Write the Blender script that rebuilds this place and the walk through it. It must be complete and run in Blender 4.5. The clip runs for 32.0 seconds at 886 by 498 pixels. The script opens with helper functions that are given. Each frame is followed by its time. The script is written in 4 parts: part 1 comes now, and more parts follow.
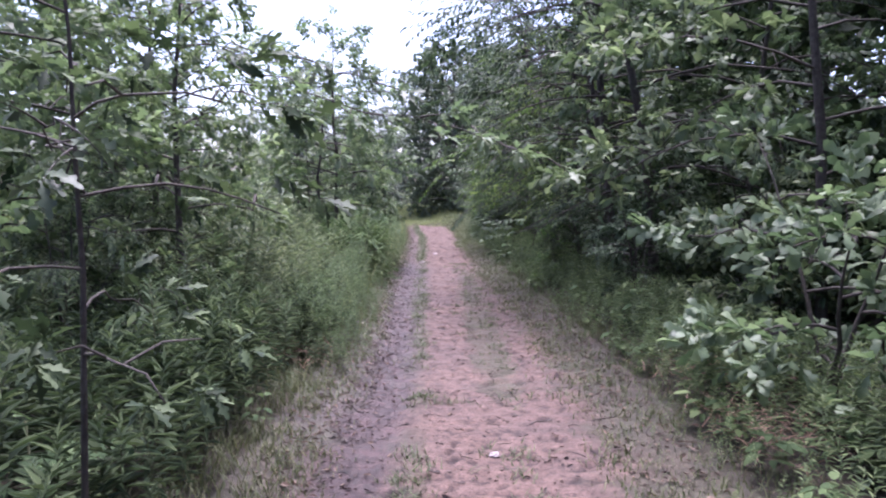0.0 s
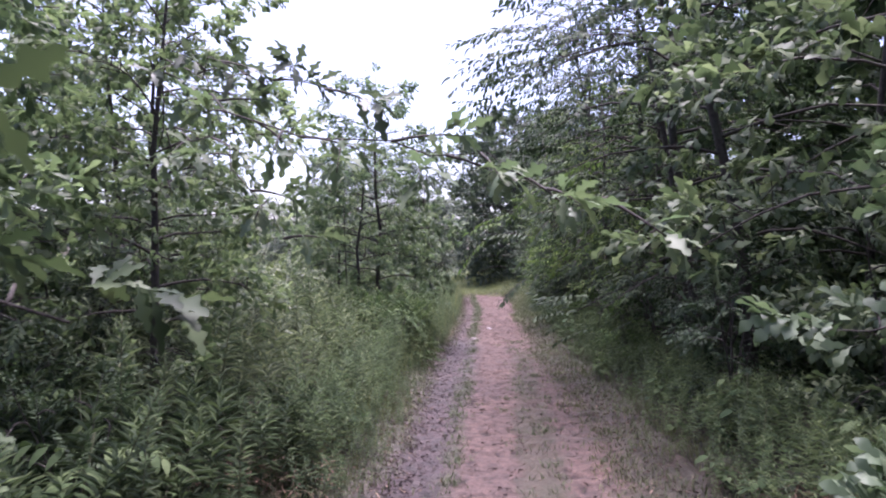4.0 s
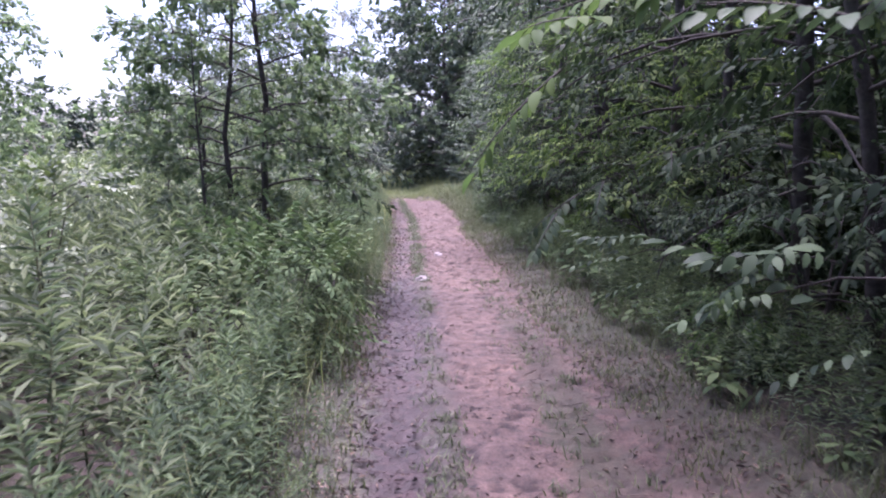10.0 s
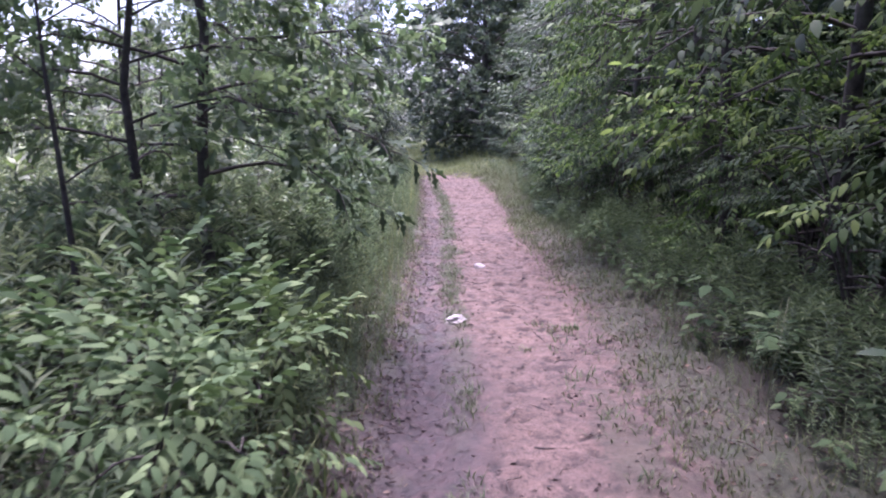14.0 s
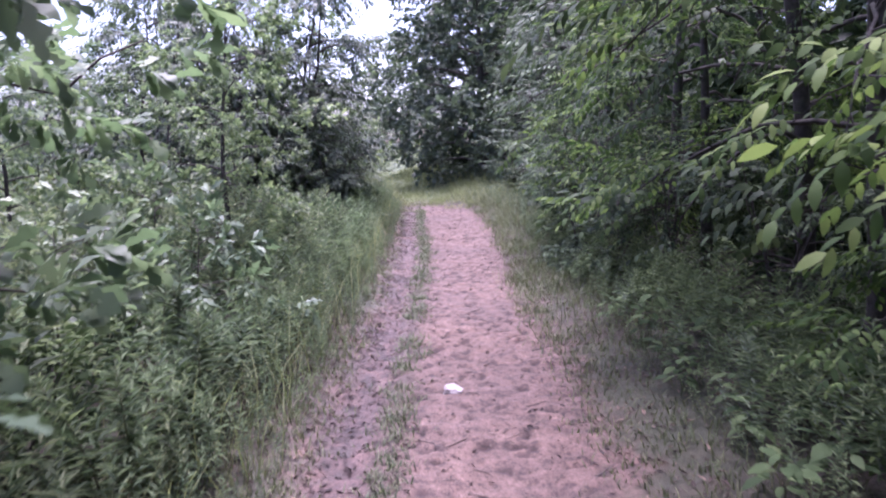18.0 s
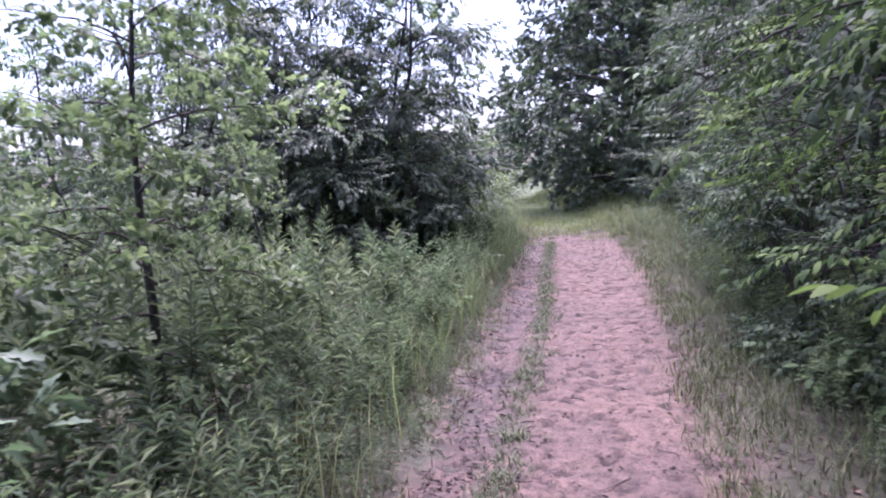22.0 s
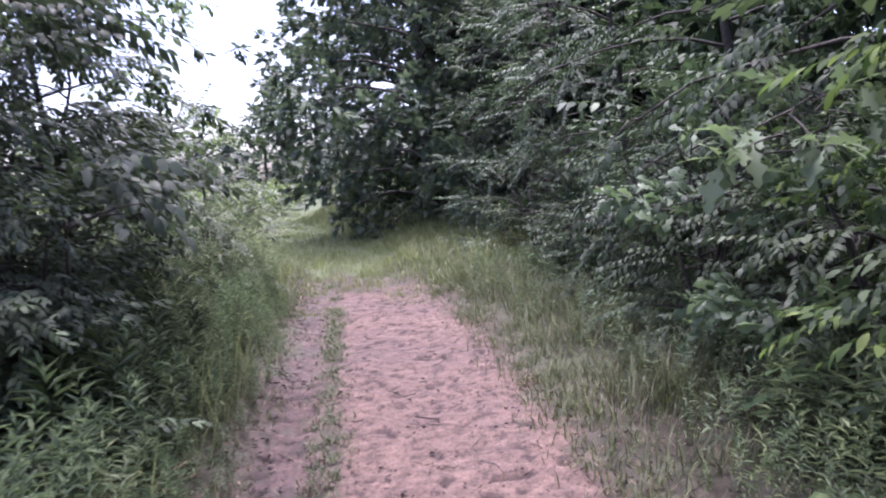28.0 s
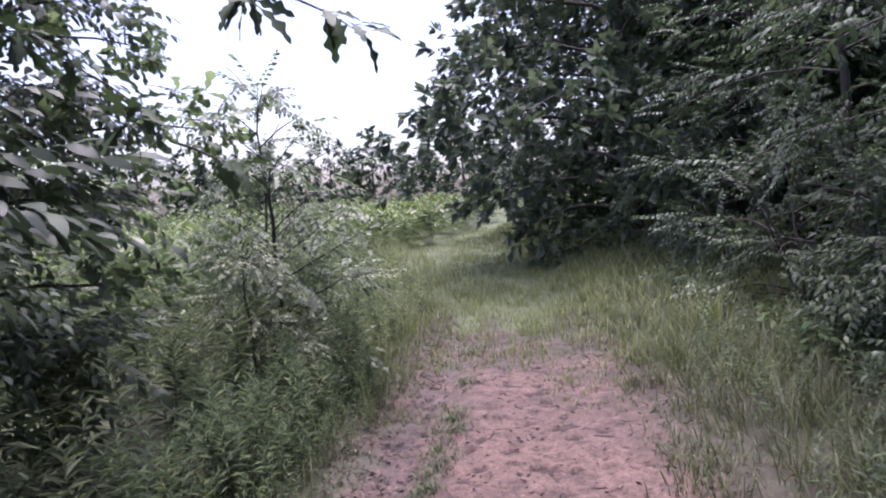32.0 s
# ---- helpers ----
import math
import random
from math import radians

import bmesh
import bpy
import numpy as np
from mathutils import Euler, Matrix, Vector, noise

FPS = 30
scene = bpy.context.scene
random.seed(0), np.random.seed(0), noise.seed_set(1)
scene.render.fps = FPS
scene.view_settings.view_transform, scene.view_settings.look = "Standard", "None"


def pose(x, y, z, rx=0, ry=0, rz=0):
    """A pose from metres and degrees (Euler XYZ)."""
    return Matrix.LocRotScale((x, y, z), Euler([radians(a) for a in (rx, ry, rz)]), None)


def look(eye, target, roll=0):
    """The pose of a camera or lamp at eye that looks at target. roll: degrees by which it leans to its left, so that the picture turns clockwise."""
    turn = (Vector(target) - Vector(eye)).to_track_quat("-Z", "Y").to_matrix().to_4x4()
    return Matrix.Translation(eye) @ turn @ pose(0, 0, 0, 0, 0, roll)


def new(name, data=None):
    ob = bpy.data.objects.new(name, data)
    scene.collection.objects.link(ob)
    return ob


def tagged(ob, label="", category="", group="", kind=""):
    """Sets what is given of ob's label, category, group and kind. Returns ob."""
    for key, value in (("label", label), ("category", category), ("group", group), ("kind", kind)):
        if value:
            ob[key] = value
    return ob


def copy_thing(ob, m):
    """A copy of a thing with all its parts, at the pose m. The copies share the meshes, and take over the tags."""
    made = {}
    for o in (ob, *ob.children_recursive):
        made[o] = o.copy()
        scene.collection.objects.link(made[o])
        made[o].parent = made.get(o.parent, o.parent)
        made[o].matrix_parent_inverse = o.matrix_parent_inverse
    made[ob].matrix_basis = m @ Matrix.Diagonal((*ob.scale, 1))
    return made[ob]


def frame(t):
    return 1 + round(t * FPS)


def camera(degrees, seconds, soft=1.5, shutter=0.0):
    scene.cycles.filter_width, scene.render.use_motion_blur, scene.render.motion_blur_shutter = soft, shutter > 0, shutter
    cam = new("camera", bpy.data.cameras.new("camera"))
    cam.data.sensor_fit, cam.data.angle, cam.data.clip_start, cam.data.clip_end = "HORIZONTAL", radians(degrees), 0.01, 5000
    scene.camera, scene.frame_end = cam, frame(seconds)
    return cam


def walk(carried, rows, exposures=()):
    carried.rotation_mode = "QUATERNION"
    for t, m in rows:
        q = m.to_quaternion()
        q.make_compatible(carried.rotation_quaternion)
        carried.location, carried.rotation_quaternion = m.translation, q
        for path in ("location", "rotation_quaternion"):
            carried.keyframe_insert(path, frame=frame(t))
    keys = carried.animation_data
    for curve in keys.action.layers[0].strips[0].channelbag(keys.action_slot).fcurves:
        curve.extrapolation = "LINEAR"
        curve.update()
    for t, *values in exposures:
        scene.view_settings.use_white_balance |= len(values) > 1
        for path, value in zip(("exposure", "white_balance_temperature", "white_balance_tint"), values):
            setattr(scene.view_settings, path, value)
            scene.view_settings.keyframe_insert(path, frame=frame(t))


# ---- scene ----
cam = camera(65.3, 32.0, 2.0, 0.4)
PATH = [
    (0, (-0.016, -0.001, 1.468), (-0.015, 1.992, 1.302), 0.4),
    (0.5, (0.003, 0.017, 1.456), (-0.07, 2.011, 1.328), -0.7),
    (1, (-0.011, 0.165, 1.456), (-0.052, 2.163, 1.377), -0.7),
    (1.5, (-0.036, 0.263, 1.465), (-0.07, 2.261, 1.375), -0.6),
    (2, (0.076, 0.447, 1.462), (-0.118, 2.437, 1.398), -0.9),
    (2.5, (0.183, 0.618, 1.473), (-0.001, 2.609, 1.415), 0.3),
    (4.5, (0.148, 1.698, 1.501), (-0.038, 3.689, 1.542), -0.0),
    (5, (0.107, 2.008, 1.491), (-0.107, 3.997, 1.497), -0.3),
    (5.5, (0.051, 2.337, 1.468), (0.034, 4.319, 1.203), 0.2),
    (6, (0.038, 2.764, 1.429), (-0.054, 4.753, 1.238), -0.9),
    (6.5, (0.031, 3.12, 1.474), (-0.05, 5.106, 1.248), -0.2),
    (7, (0.018, 3.42, 1.444), (-0.036, 5.415, 1.308), 0.7),
    (7.5, (-0.071, 3.908, 1.401), (-0.348, 5.877, 1.18), -4.0),
    (8, (-0.205, 4.348, 1.436), (-0.534, 6.302, 1.161), -2.8),
    (8.5, (-0.315, 4.748, 1.434), (-0.296, 6.726, 1.135), 1.4),
    (9, (-0.312, 5.197, 1.439), (-0.378, 7.189, 1.275), -1.0),
    (9.5, (-0.406, 5.671, 1.425), (-0.531, 7.661, 1.267), -0.7),
    (10, (-0.41, 6.013, 1.445), (-0.353, 7.994, 1.179), 0.1),
    (10.5, (-0.434, 6.458, 1.442), (-0.509, 8.445, 1.228), -0.5),
    (11, (-0.442, 6.731, 1.456), (-0.642, 8.712, 1.263), -1.4),
    (11.5, (-0.488, 7.068, 1.476), (-0.652, 9.04, 1.188), -1.5),
    (12, (-0.497, 7.416, 1.488), (-0.75, 9.394, 1.332), -1.2),
    (12.5, (-0.642, 7.78, 1.496), (-0.969, 9.747, 1.34), -2.0),
    (13, (-0.646, 8.088, 1.511), (-0.684, 10.075, 1.286), 1.1),
    (13.5, (-0.56, 8.523, 1.461), (-0.585, 10.494, 1.119), 1.4),
    (15.5, (-0.236, 10.018, 1.472), (-0.353, 11.982, 1.112), -2.0),
    (16, (-0.247, 10.437, 1.44), (-0.256, 12.385, 0.984), 1.5),
    (16.5, (-0.238, 10.96, 1.439), (-0.412, 12.903, 0.999), 1.6),
    (17, (-0.237, 11.267, 1.449), (-0.538, 13.233, 1.247), -2.5),
    (17.5, (-0.122, 11.666, 1.434), (-0.191, 13.631, 1.069), 1.0),
    (18, (-0.121, 12.074, 1.464), (-0.179, 14.052, 1.174), -1.0),
    (18.5, (-0.055, 12.4, 1.454), (-0.107, 14.385, 1.213), -2.0),
    (19, (-0.039, 12.769, 1.476), (-0.079, 14.742, 1.151), -1.0),
    (19.5, (0.011, 13.209, 1.462), (-0.115, 15.177, 1.131), -3.8),
    (20, (0.021, 13.536, 1.457), (-0.073, 15.514, 1.171), -4.8),
    (20.5, (0.0, 13.99, 1.459), (-0.093, 15.966, 1.165), -2.7),
    (21, (0.032, 14.336, 1.486), (-0.226, 16.31, 1.296), -5.0),
    (21.5, (-0.042, 14.713, 1.464), (-0.39, 16.674, 1.274), -3.4),
    (22, (-0.018, 15.144, 1.413), (-0.489, 17.076, 1.201), -3.5),
    (22.5, (-0.084, 15.675, 1.489), (-0.578, 17.592, 1.202), -1.6),
    (22.8, (-0.155, 15.926, 1.451), (-0.566, 17.862, 1.159), 2.1),
    (23.3, (-0.302, 16.588, 1.435), (-0.74, 18.528, 1.219), -0.3),
    (23.5, (-0.332, 16.716, 1.426), (-0.794, 18.625, 1.05), -1.8),
    (24, (-0.122, 17.093, 1.441), (-0.513, 19.047, 1.264), 2.4),
    (24.5, (-0.288, 17.573, 1.452), (-0.582, 19.53, 1.161), 2.9),
    (26.5, (-0.452, 19.531, 1.426), (-0.651, 21.503, 1.162), -4.3),
    (27, (-0.515, 19.795, 1.469), (-0.473, 21.764, 1.12), -1.2),
    (27.5, (-0.477, 20.22, 1.453), (-0.548, 22.209, 1.255), -4.4),
    (28, (-0.44, 20.685, 1.454), (-0.294, 22.668, 1.238), -3.5),
    (28.5, (-0.439, 21.103, 1.457), (-0.322, 23.074, 1.139), -1.2),
    (29, (-0.409, 21.537, 1.462), (-0.562, 23.5, 1.108), -4.4),
    (29.5, (-0.386, 21.945, 1.476), (-0.476, 23.922, 1.192), -1.7),
    (30, (-0.279, 22.351, 1.434), (-0.539, 24.318, 1.187), -0.5),
    (30.5, (-0.21, 22.783, 1.483), (-0.497, 24.745, 1.22), -5.1),
    (31, (-0.182, 23.157, 1.489), (-0.356, 25.126, 1.186), -4.2),
    (31.5, (-0.098, 23.586, 1.475), (-0.498, 25.539, 1.31), -6.1),
    (32, (-0.143, 23.915, 1.461), (-0.572, 25.863, 1.312), -4.3),
]
EXPOSURES = [(0, 2.32, 5750, 31), (5, 2.05, 5950, 35), (6, 2.3, 5850, 34), (8, 2.34, 5700, 31), (10, 2.38, 5650, 39), (13, 2.36, 5650, 41), (16, 2.54, 5600, 35), (18, 2.44, 5600, 42), (21, 2.42, 5600, 41), (23, 2.27, 5650, 37), (25, 2.32, 5700, 35), (28, 2.28, 5800, 32), (30, 2.18, 5850, 33), (32, 1.87, 5900, 34)]
walk(cam, [(t, look(eye, target, roll)) for t, eye, target, roll in PATH], EXPOSURES)


# ---------------------------------------------------------------- sky and light
sky = bpy.data.worlds.new("overcast_sky")
scene.world = sky
sky.use_nodes = True
wn, wl = sky.node_tree.nodes, sky.node_tree.links
tex = wn.new("ShaderNodeTexSky")
tex.sky_type, tex.sun_disc = "NISHITA", False
tex.sun_elevation, tex.sun_rotation = radians(75), radians(-14)
tex.air_density, tex.dust_density, tex.ozone_density = 0.8, 4.0, 0.3
wl.new(tex.outputs[0], wn["Background"].inputs[0])
wn["Background"].inputs[1].default_value = 0.108
sun_data = bpy.data.lights.new("sun", "SUN")
sun_data.energy, sun_data.angle, sun_data.color = 2.4, radians(30), (1.0, 0.97, 0.93)
sun = new("sun", sun_data)
sun.matrix_world = look((-1, 20, 20), (0, 16, 0))



# ---------------------------------------------------------------- materials
def material(name):
    m = bpy.data.materials.new(name)
    m.use_nodes = True
    n, l = m.node_tree.nodes, m.node_tree.links
    return m, n, l, n["Principled BSDF"]


def ramp(n, l, fac, stops):
    r = n.new("ShaderNodeValToRGB")
    while len(r.color_ramp.elements) < len(stops):
        r.color_ramp.elements.new(0.5)
    for e, (p, c) in zip(r.color_ramp.elements, stops):
        e.position, e.color = p, (*c, 1)
    l.new(fac, r.inputs[0])
    return r.outputs[0]


def noise_of(n, l, scale, detail=4.0, rough=0.6, coord="Object"):
    tc = n.new("ShaderNodeTexCoord")
    t = n.new("ShaderNodeTexNoise")
    t.inputs["Scale"].default_value, t.inputs["Detail"].default_value, t.inputs["Roughness"].default_value = scale, detail, rough
    l.new(tc.outputs[coord], t.inputs["Vector"])
    return t.outputs[0]


def blend(n, l, a, b, fac, mode="MIX"):
    x = n.new("ShaderNodeMix")
    x.data_type, x.blend_type = "RGBA", mode
    for sock, v in ((0, fac), (6, a), (7, b)):
        if isinstance(v, (int, float)):
            x.inputs[sock].default_value = v
        elif isinstance(v, tuple):
            x.inputs[sock].default_value = (*v, 1)
        else:
            l.new(v, x.inputs[sock])
    return x.outputs[2]


def bump(n, l, p, height, strength, dist):
    b = n.new("ShaderNodeBump")
    b.inputs["Strength"].default_value, b.inputs["Distance"].default_value = strength, dist
    l.new(height, b.inputs["Height"])
    l.new(b.outputs[0], p.inputs["Normal"])


def leaf_material(name, dark, mid, light, rough=0.48, through_part=0.38, gloss=0.4):
    """Leaves: tone by leaf and by plant, a paler patchy grain, some light passing through."""
    m, n, l, p = material(name)
    geo, info = n.new("ShaderNodeNewGeometry"), n.new("ShaderNodeObjectInfo")
    tone = ramp(n, l, geo.outputs["Random Per Island"], [(0.0, dark), (0.5, mid), (0.93, light), (1.0, tuple(1.25 * v for v in light))])
    patch = noise_of(n, l, 1.3, 2.0)
    tone = blend(n, l, tone, blend(n, l, tone, (1.02, 1.06, 0.82), 1.0, "MULTIPLY"), patch)
    plant = ramp(n, l, info.outputs["Random"], [(0.0, (0.86, 0.92, 0.9)), (1.0, (1.1, 1.06, 0.95))])
    tone = blend(n, l, tone, plant, 1.0, "MULTIPLY")
    l.new(tone, p.inputs["Base Color"])
    p.inputs["Roughness"].default_value = rough
    p.inputs["Specular IOR Level"].default_value = gloss
    tr = n.new("ShaderNodeBsdfTranslucent")
    l.new(blend(n, l, tone, (1.0, 1.12, 0.82), 1.0, "MULTIPLY"), tr.inputs[0])
    mix = n.new("ShaderNodeMixShader")
    mix.inputs[0].default_value = through_part
    l.new(p.outputs[0], mix.inputs[1])
    l.new(tr.outputs[0], mix.inputs[2])
    l.new(mix.outputs[0], n["Material Output"].inputs[0])
    return m


OAK = leaf_material("oak_leaf", (0.055, 0.08, 0.054), (0.115, 0.153, 0.105), (0.205, 0.245, 0.18), rough=0.5, through_part=0.38, gloss=0.34)
YOUNG = leaf_material("young_oak_leaf", (0.08, 0.11, 0.075), (0.145, 0.186, 0.125), (0.215, 0.255, 0.18), rough=0.48, through_part=0.5)
# Elm tone, also lent to other plants that are meant to look shaded.
ELM_AND_SHADE = leaf_material("elm_and_shade_leaf", (0.021, 0.034, 0.024), (0.046, 0.068, 0.044), (0.1, 0.133, 0.085), rough=0.55, through_part=0.24, gloss=0.15)
FRESH = leaf_material("fresh_leaf", (0.038, 0.066, 0.03), (0.083, 0.127, 0.053), (0.165, 0.215, 0.092), rough=0.58, through_part=0.42, gloss=0.12)
FIELD = leaf_material("sunlit_field_leaf", (0.068, 0.096, 0.048), (0.108, 0.14, 0.066), (0.155, 0.188, 0.092))
# The bluish cast of the next two leaf tones stands for distance haze.
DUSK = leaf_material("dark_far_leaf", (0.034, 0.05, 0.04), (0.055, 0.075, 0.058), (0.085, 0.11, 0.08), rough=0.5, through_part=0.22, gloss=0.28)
HAZE_TINT = leaf_material("haze_blue_leaf", (0.05, 0.066, 0.058), (0.08, 0.102, 0.086), (0.125, 0.15, 0.125), rough=0.48, through_part=0.3, gloss=0.3)
WEED = leaf_material("weed_leaf", (0.054, 0.071, 0.053), (0.118, 0.142, 0.102), (0.215, 0.24, 0.175), rough=0.55, through_part=0.33)
BROAD = leaf_material("broad_seedling_leaf", (0.042, 0.064, 0.038), (0.072, 0.105, 0.058), (0.12, 0.155, 0.088), rough=0.65, through_part=0.25, gloss=0.06)
BRIGHT = leaf_material("lush_leaf", (0.06, 0.084, 0.058), (0.11, 0.146, 0.096), (0.19, 0.23, 0.15), rough=0.58, through_part=0.33, gloss=0.2)
GRASS = leaf_material("grass_blade", (0.044, 0.057, 0.032), (0.074, 0.089, 0.048), (0.125, 0.132, 0.08), rough=0.6, through_part=0.28)
GOLDENROD = leaf_material("goldenrod_leaf", (0.045, 0.066, 0.046), (0.092, 0.122, 0.083), (0.175, 0.213, 0.145), rough=0.55, through_part=0.36)
SAGE = leaf_material("grey_green_leaf", (0.032, 0.046, 0.035), (0.062, 0.084, 0.06), (0.118, 0.147, 0.105), rough=0.52, through_part=0.28, gloss=0.25)
TALLGRASS = leaf_material("seeding_grass", (0.115, 0.132, 0.068), (0.178, 0.192, 0.102), (0.255, 0.258, 0.158), rough=0.65)


def litter_material(name, a, b, c):
    m, n, l, p = material(name)
    geo = n.new("ShaderNodeNewGeometry")
    tone = ramp(n, l, geo.outputs["Random Per Island"], [(0.0, a), (0.55, b), (1.0, c)])
    l.new(blend(n, l, tone, blend(n, l, tone, (0.55, 0.5, 0.5), 1.0, "MULTIPLY"), noise_of(n, l, 40)), p.inputs["Base Color"])
    p.inputs["Roughness"].default_value = 0.75
    return m


LITTER = litter_material("dead_leaf", (0.044, 0.03, 0.024), (0.105, 0.074, 0.056), (0.23, 0.165, 0.122))
CRUMB = litter_material("leaf_crumb", (0.02, 0.013, 0.013), (0.04, 0.026, 0.025), (0.1, 0.065, 0.058))
TWIG = litter_material("dead_twig", (0.035, 0.025, 0.025), (0.07, 0.05, 0.045), (0.14, 0.105, 0.09))
STRAW = litter_material("dry_straw", (0.16, 0.1, 0.07), (0.28, 0.18, 0.12), (0.38, 0.27, 0.19))


def bark_material(name, a, b):
    m, n, l, p = material(name)
    tone = ramp(n, l, noise_of(n, l, 22, 6), [(0.3, a), (0.7, b)])
    l.new(blend(n, l, tone, (0.07, 0.085, 0.055), ramp(n, l, noise_of(n, l, 3.0, 3), [(0.55, (0, 0, 0)), (0.8, (0.5, 0.5, 0.5))])), p.inputs["Base Color"])
    p.inputs["Roughness"].default_value = 0.9
    bump(n, l, p, noise_of(n, l, 60, 6), 0.7, 0.01)
    return m


BARK = bark_material("bark", (0.022, 0.018, 0.017), (0.07, 0.06, 0.053))
STEM = bark_material("green_stem", (0.06, 0.075, 0.035), (0.11, 0.11, 0.06))


def attribute(n, name):
    a = n.new("ShaderNodeAttribute")
    a.attribute_name = name
    return a.outputs["Fac"]


def litter_tone(n, l):
    """Dark earth with decaying leaves and moss."""
    fine, mid, broad = noise_of(n, l, 38, 8, 0.7), noise_of(n, l, 6, 5), noise_of(n, l, 0.5, 4)
    tone = ramp(n, l, mid, [(0.3, (0.02, 0.015, 0.012)), (0.55, (0.05, 0.036, 0.028)), (0.75, (0.096, 0.07, 0.053))])
    tone = blend(n, l, tone, (0.045, 0.055, 0.028), ramp(n, l, broad, [(0.38, (0, 0, 0)), (0.62, (0.7, 0.7, 0.7))]))
    return blend(n, l, tone, ramp(n, l, fine, [(0.3, (0.4, 0.4, 0.4)), (0.7, (1.3, 1.25, 1.2))]), 0.8, "MULTIPLY"), fine


def soil_material():
    """Reddish sandy soil, moist in the worn left rut, with shade coloured into the left lane and the prints, giving way
    to litter and turf at its edges.
    """
    m, n, l, p = material("reddish_sandy_soil")
    fine, mid, broad = noise_of(n, l, 55, 8, 0.7), noise_of(n, l, 9, 6, 0.6), noise_of(n, l, 0.9, 4, 0.6)
    tone = ramp(n, l, mid, [(0.28, (0.044, 0.029, 0.026)), (0.45, (0.1, 0.069, 0.058)), (0.72, (0.166, 0.118, 0.098))])
    tone = blend(n, l, tone, ramp(n, l, fine, [(0.3, (0.5, 0.46, 0.46)), (0.55, (1.05, 1.0, 1.0)), (0.75, (1.3, 1.25, 1.22))]), 0.75, "MULTIPLY")
    tone = blend(n, l, tone, ramp(n, l, broad, [(0.35, (0.7, 0.68, 0.72)), (0.65, (1.08, 1.03, 1.0))]), 0.8, "MULTIPLY")
    clods = noise_of(n, l, 21, 5, 0.75)
    tone = blend(n, l, tone, ramp(n, l, clods, [(0.38, (0.3, 0.26, 0.27)), (0.45, (0.88, 0.86, 0.85)), (0.6, (1.1, 1.08, 1.06))]), 0.85, "MULTIPLY")
    tone = blend(n, l, tone, ramp(n, l, noise_of(n, l, 75, 3, 0.6), [(0.38, (0.42, 0.38, 0.38)), (0.46, (0.97, 0.96, 0.96)), (0.64, (1.05, 1.05, 1.05)), (0.7, (1.4, 1.36, 1.36))]), 0.85, "MULTIPLY")
    damp_shade = attribute(n, "damp_shade")
    tone = blend(n, l, tone, blend(n, l, tone, (0.3, 0.225, 0.305), 1.0, "MULTIPLY"), damp_shade)
    # Print hollows coloured darker to back up their faint shading.
    tone = blend(n, l, tone, blend(n, l, tone, (0.3, 0.25, 0.27), 1.0, "MULTIPLY"), attribute(n, "print_shade"))
    litter = litter_tone(n, l)[0]
    tone = blend(n, l, tone, litter, attribute(n, "verge"))
    l.new(tone, p.inputs["Base Color"])
    l.new(ramp(n, l, damp_shade, [(0.0, (0.9,) * 3), (1.0, (0.62,) * 3)]), p.inputs["Roughness"])
    bump(n, l, p, fine, 0.8, 0.012)
    return m


def earth_material():
    m, n, l, p = material("litter_covered_earth")
    tone, fine = litter_tone(n, l)
    turf = ramp(n, l, noise_of(n, l, 9, 6), [(0.3, (0.03, 0.042, 0.018)), (0.55, (0.07, 0.09, 0.036)), (0.75, (0.11, 0.125, 0.055))])
    l.new(blend(n, l, tone, turf, attribute(n, "turf")), p.inputs["Base Color"])
    p.inputs["Roughness"].default_value = 0.95
    bump(n, l, p, fine, 0.9, 0.03)
    return m


def stone_material():
    m, n, l, p = material("pale_stone")
    l.new(ramp(n, l, noise_of(n, l, 30, 6), [(0.3, (0.2, 0.17, 0.17)), (0.6, (0.36, 0.32, 0.32))]), p.inputs["Base Color"])
    p.inputs["Roughness"].default_value = 0.8
    bump(n, l, p, noise_of(n, l, 80, 5), 0.5, 0.005)
    return m


SOIL, EARTH, STONE = soil_material(), earth_material(), stone_material()


# ---------------------------------------------------------------- mesh tools
def mesh_of(name, verts, tris, mat, smooth=False):
    """A mesh from arrays of points and triangles."""
    me = bpy.data.meshes.new(name)
    verts, tris = np.asarray(verts, np.float32).reshape(-1, 3), np.asarray(tris, np.int32).reshape(-1, 3)
    me.vertices.add(len(verts))
    me.vertices.foreach_set("co", verts.ravel())
    me.loops.add(tris.size)
    me.loops.foreach_set("vertex_index", tris.ravel())
    me.polygons.add(len(tris))
    me.polygons.foreach_set("loop_start", np.arange(0, tris.size, 3, dtype=np.int32))
    me.polygons.foreach_set("use_smooth", np.full(len(tris), smooth))
    me.update(calc_edges=True)
    me.materials.append(mat)
    return me


def part(name, me, parent, label=""):
    ob = new(name, me)
    ob.parent = parent
    if label:
        tagged(ob, label)
    return ob


def smoothstep(a, b, x):
    t = np.clip((np.asarray(x, float) - a) / (b - a), 0, 1)
    return t * t * (3 - 2 * t)


def unit(v):
    return v / np.maximum(np.linalg.norm(v, axis=-1, keepdims=True), 1e-9)


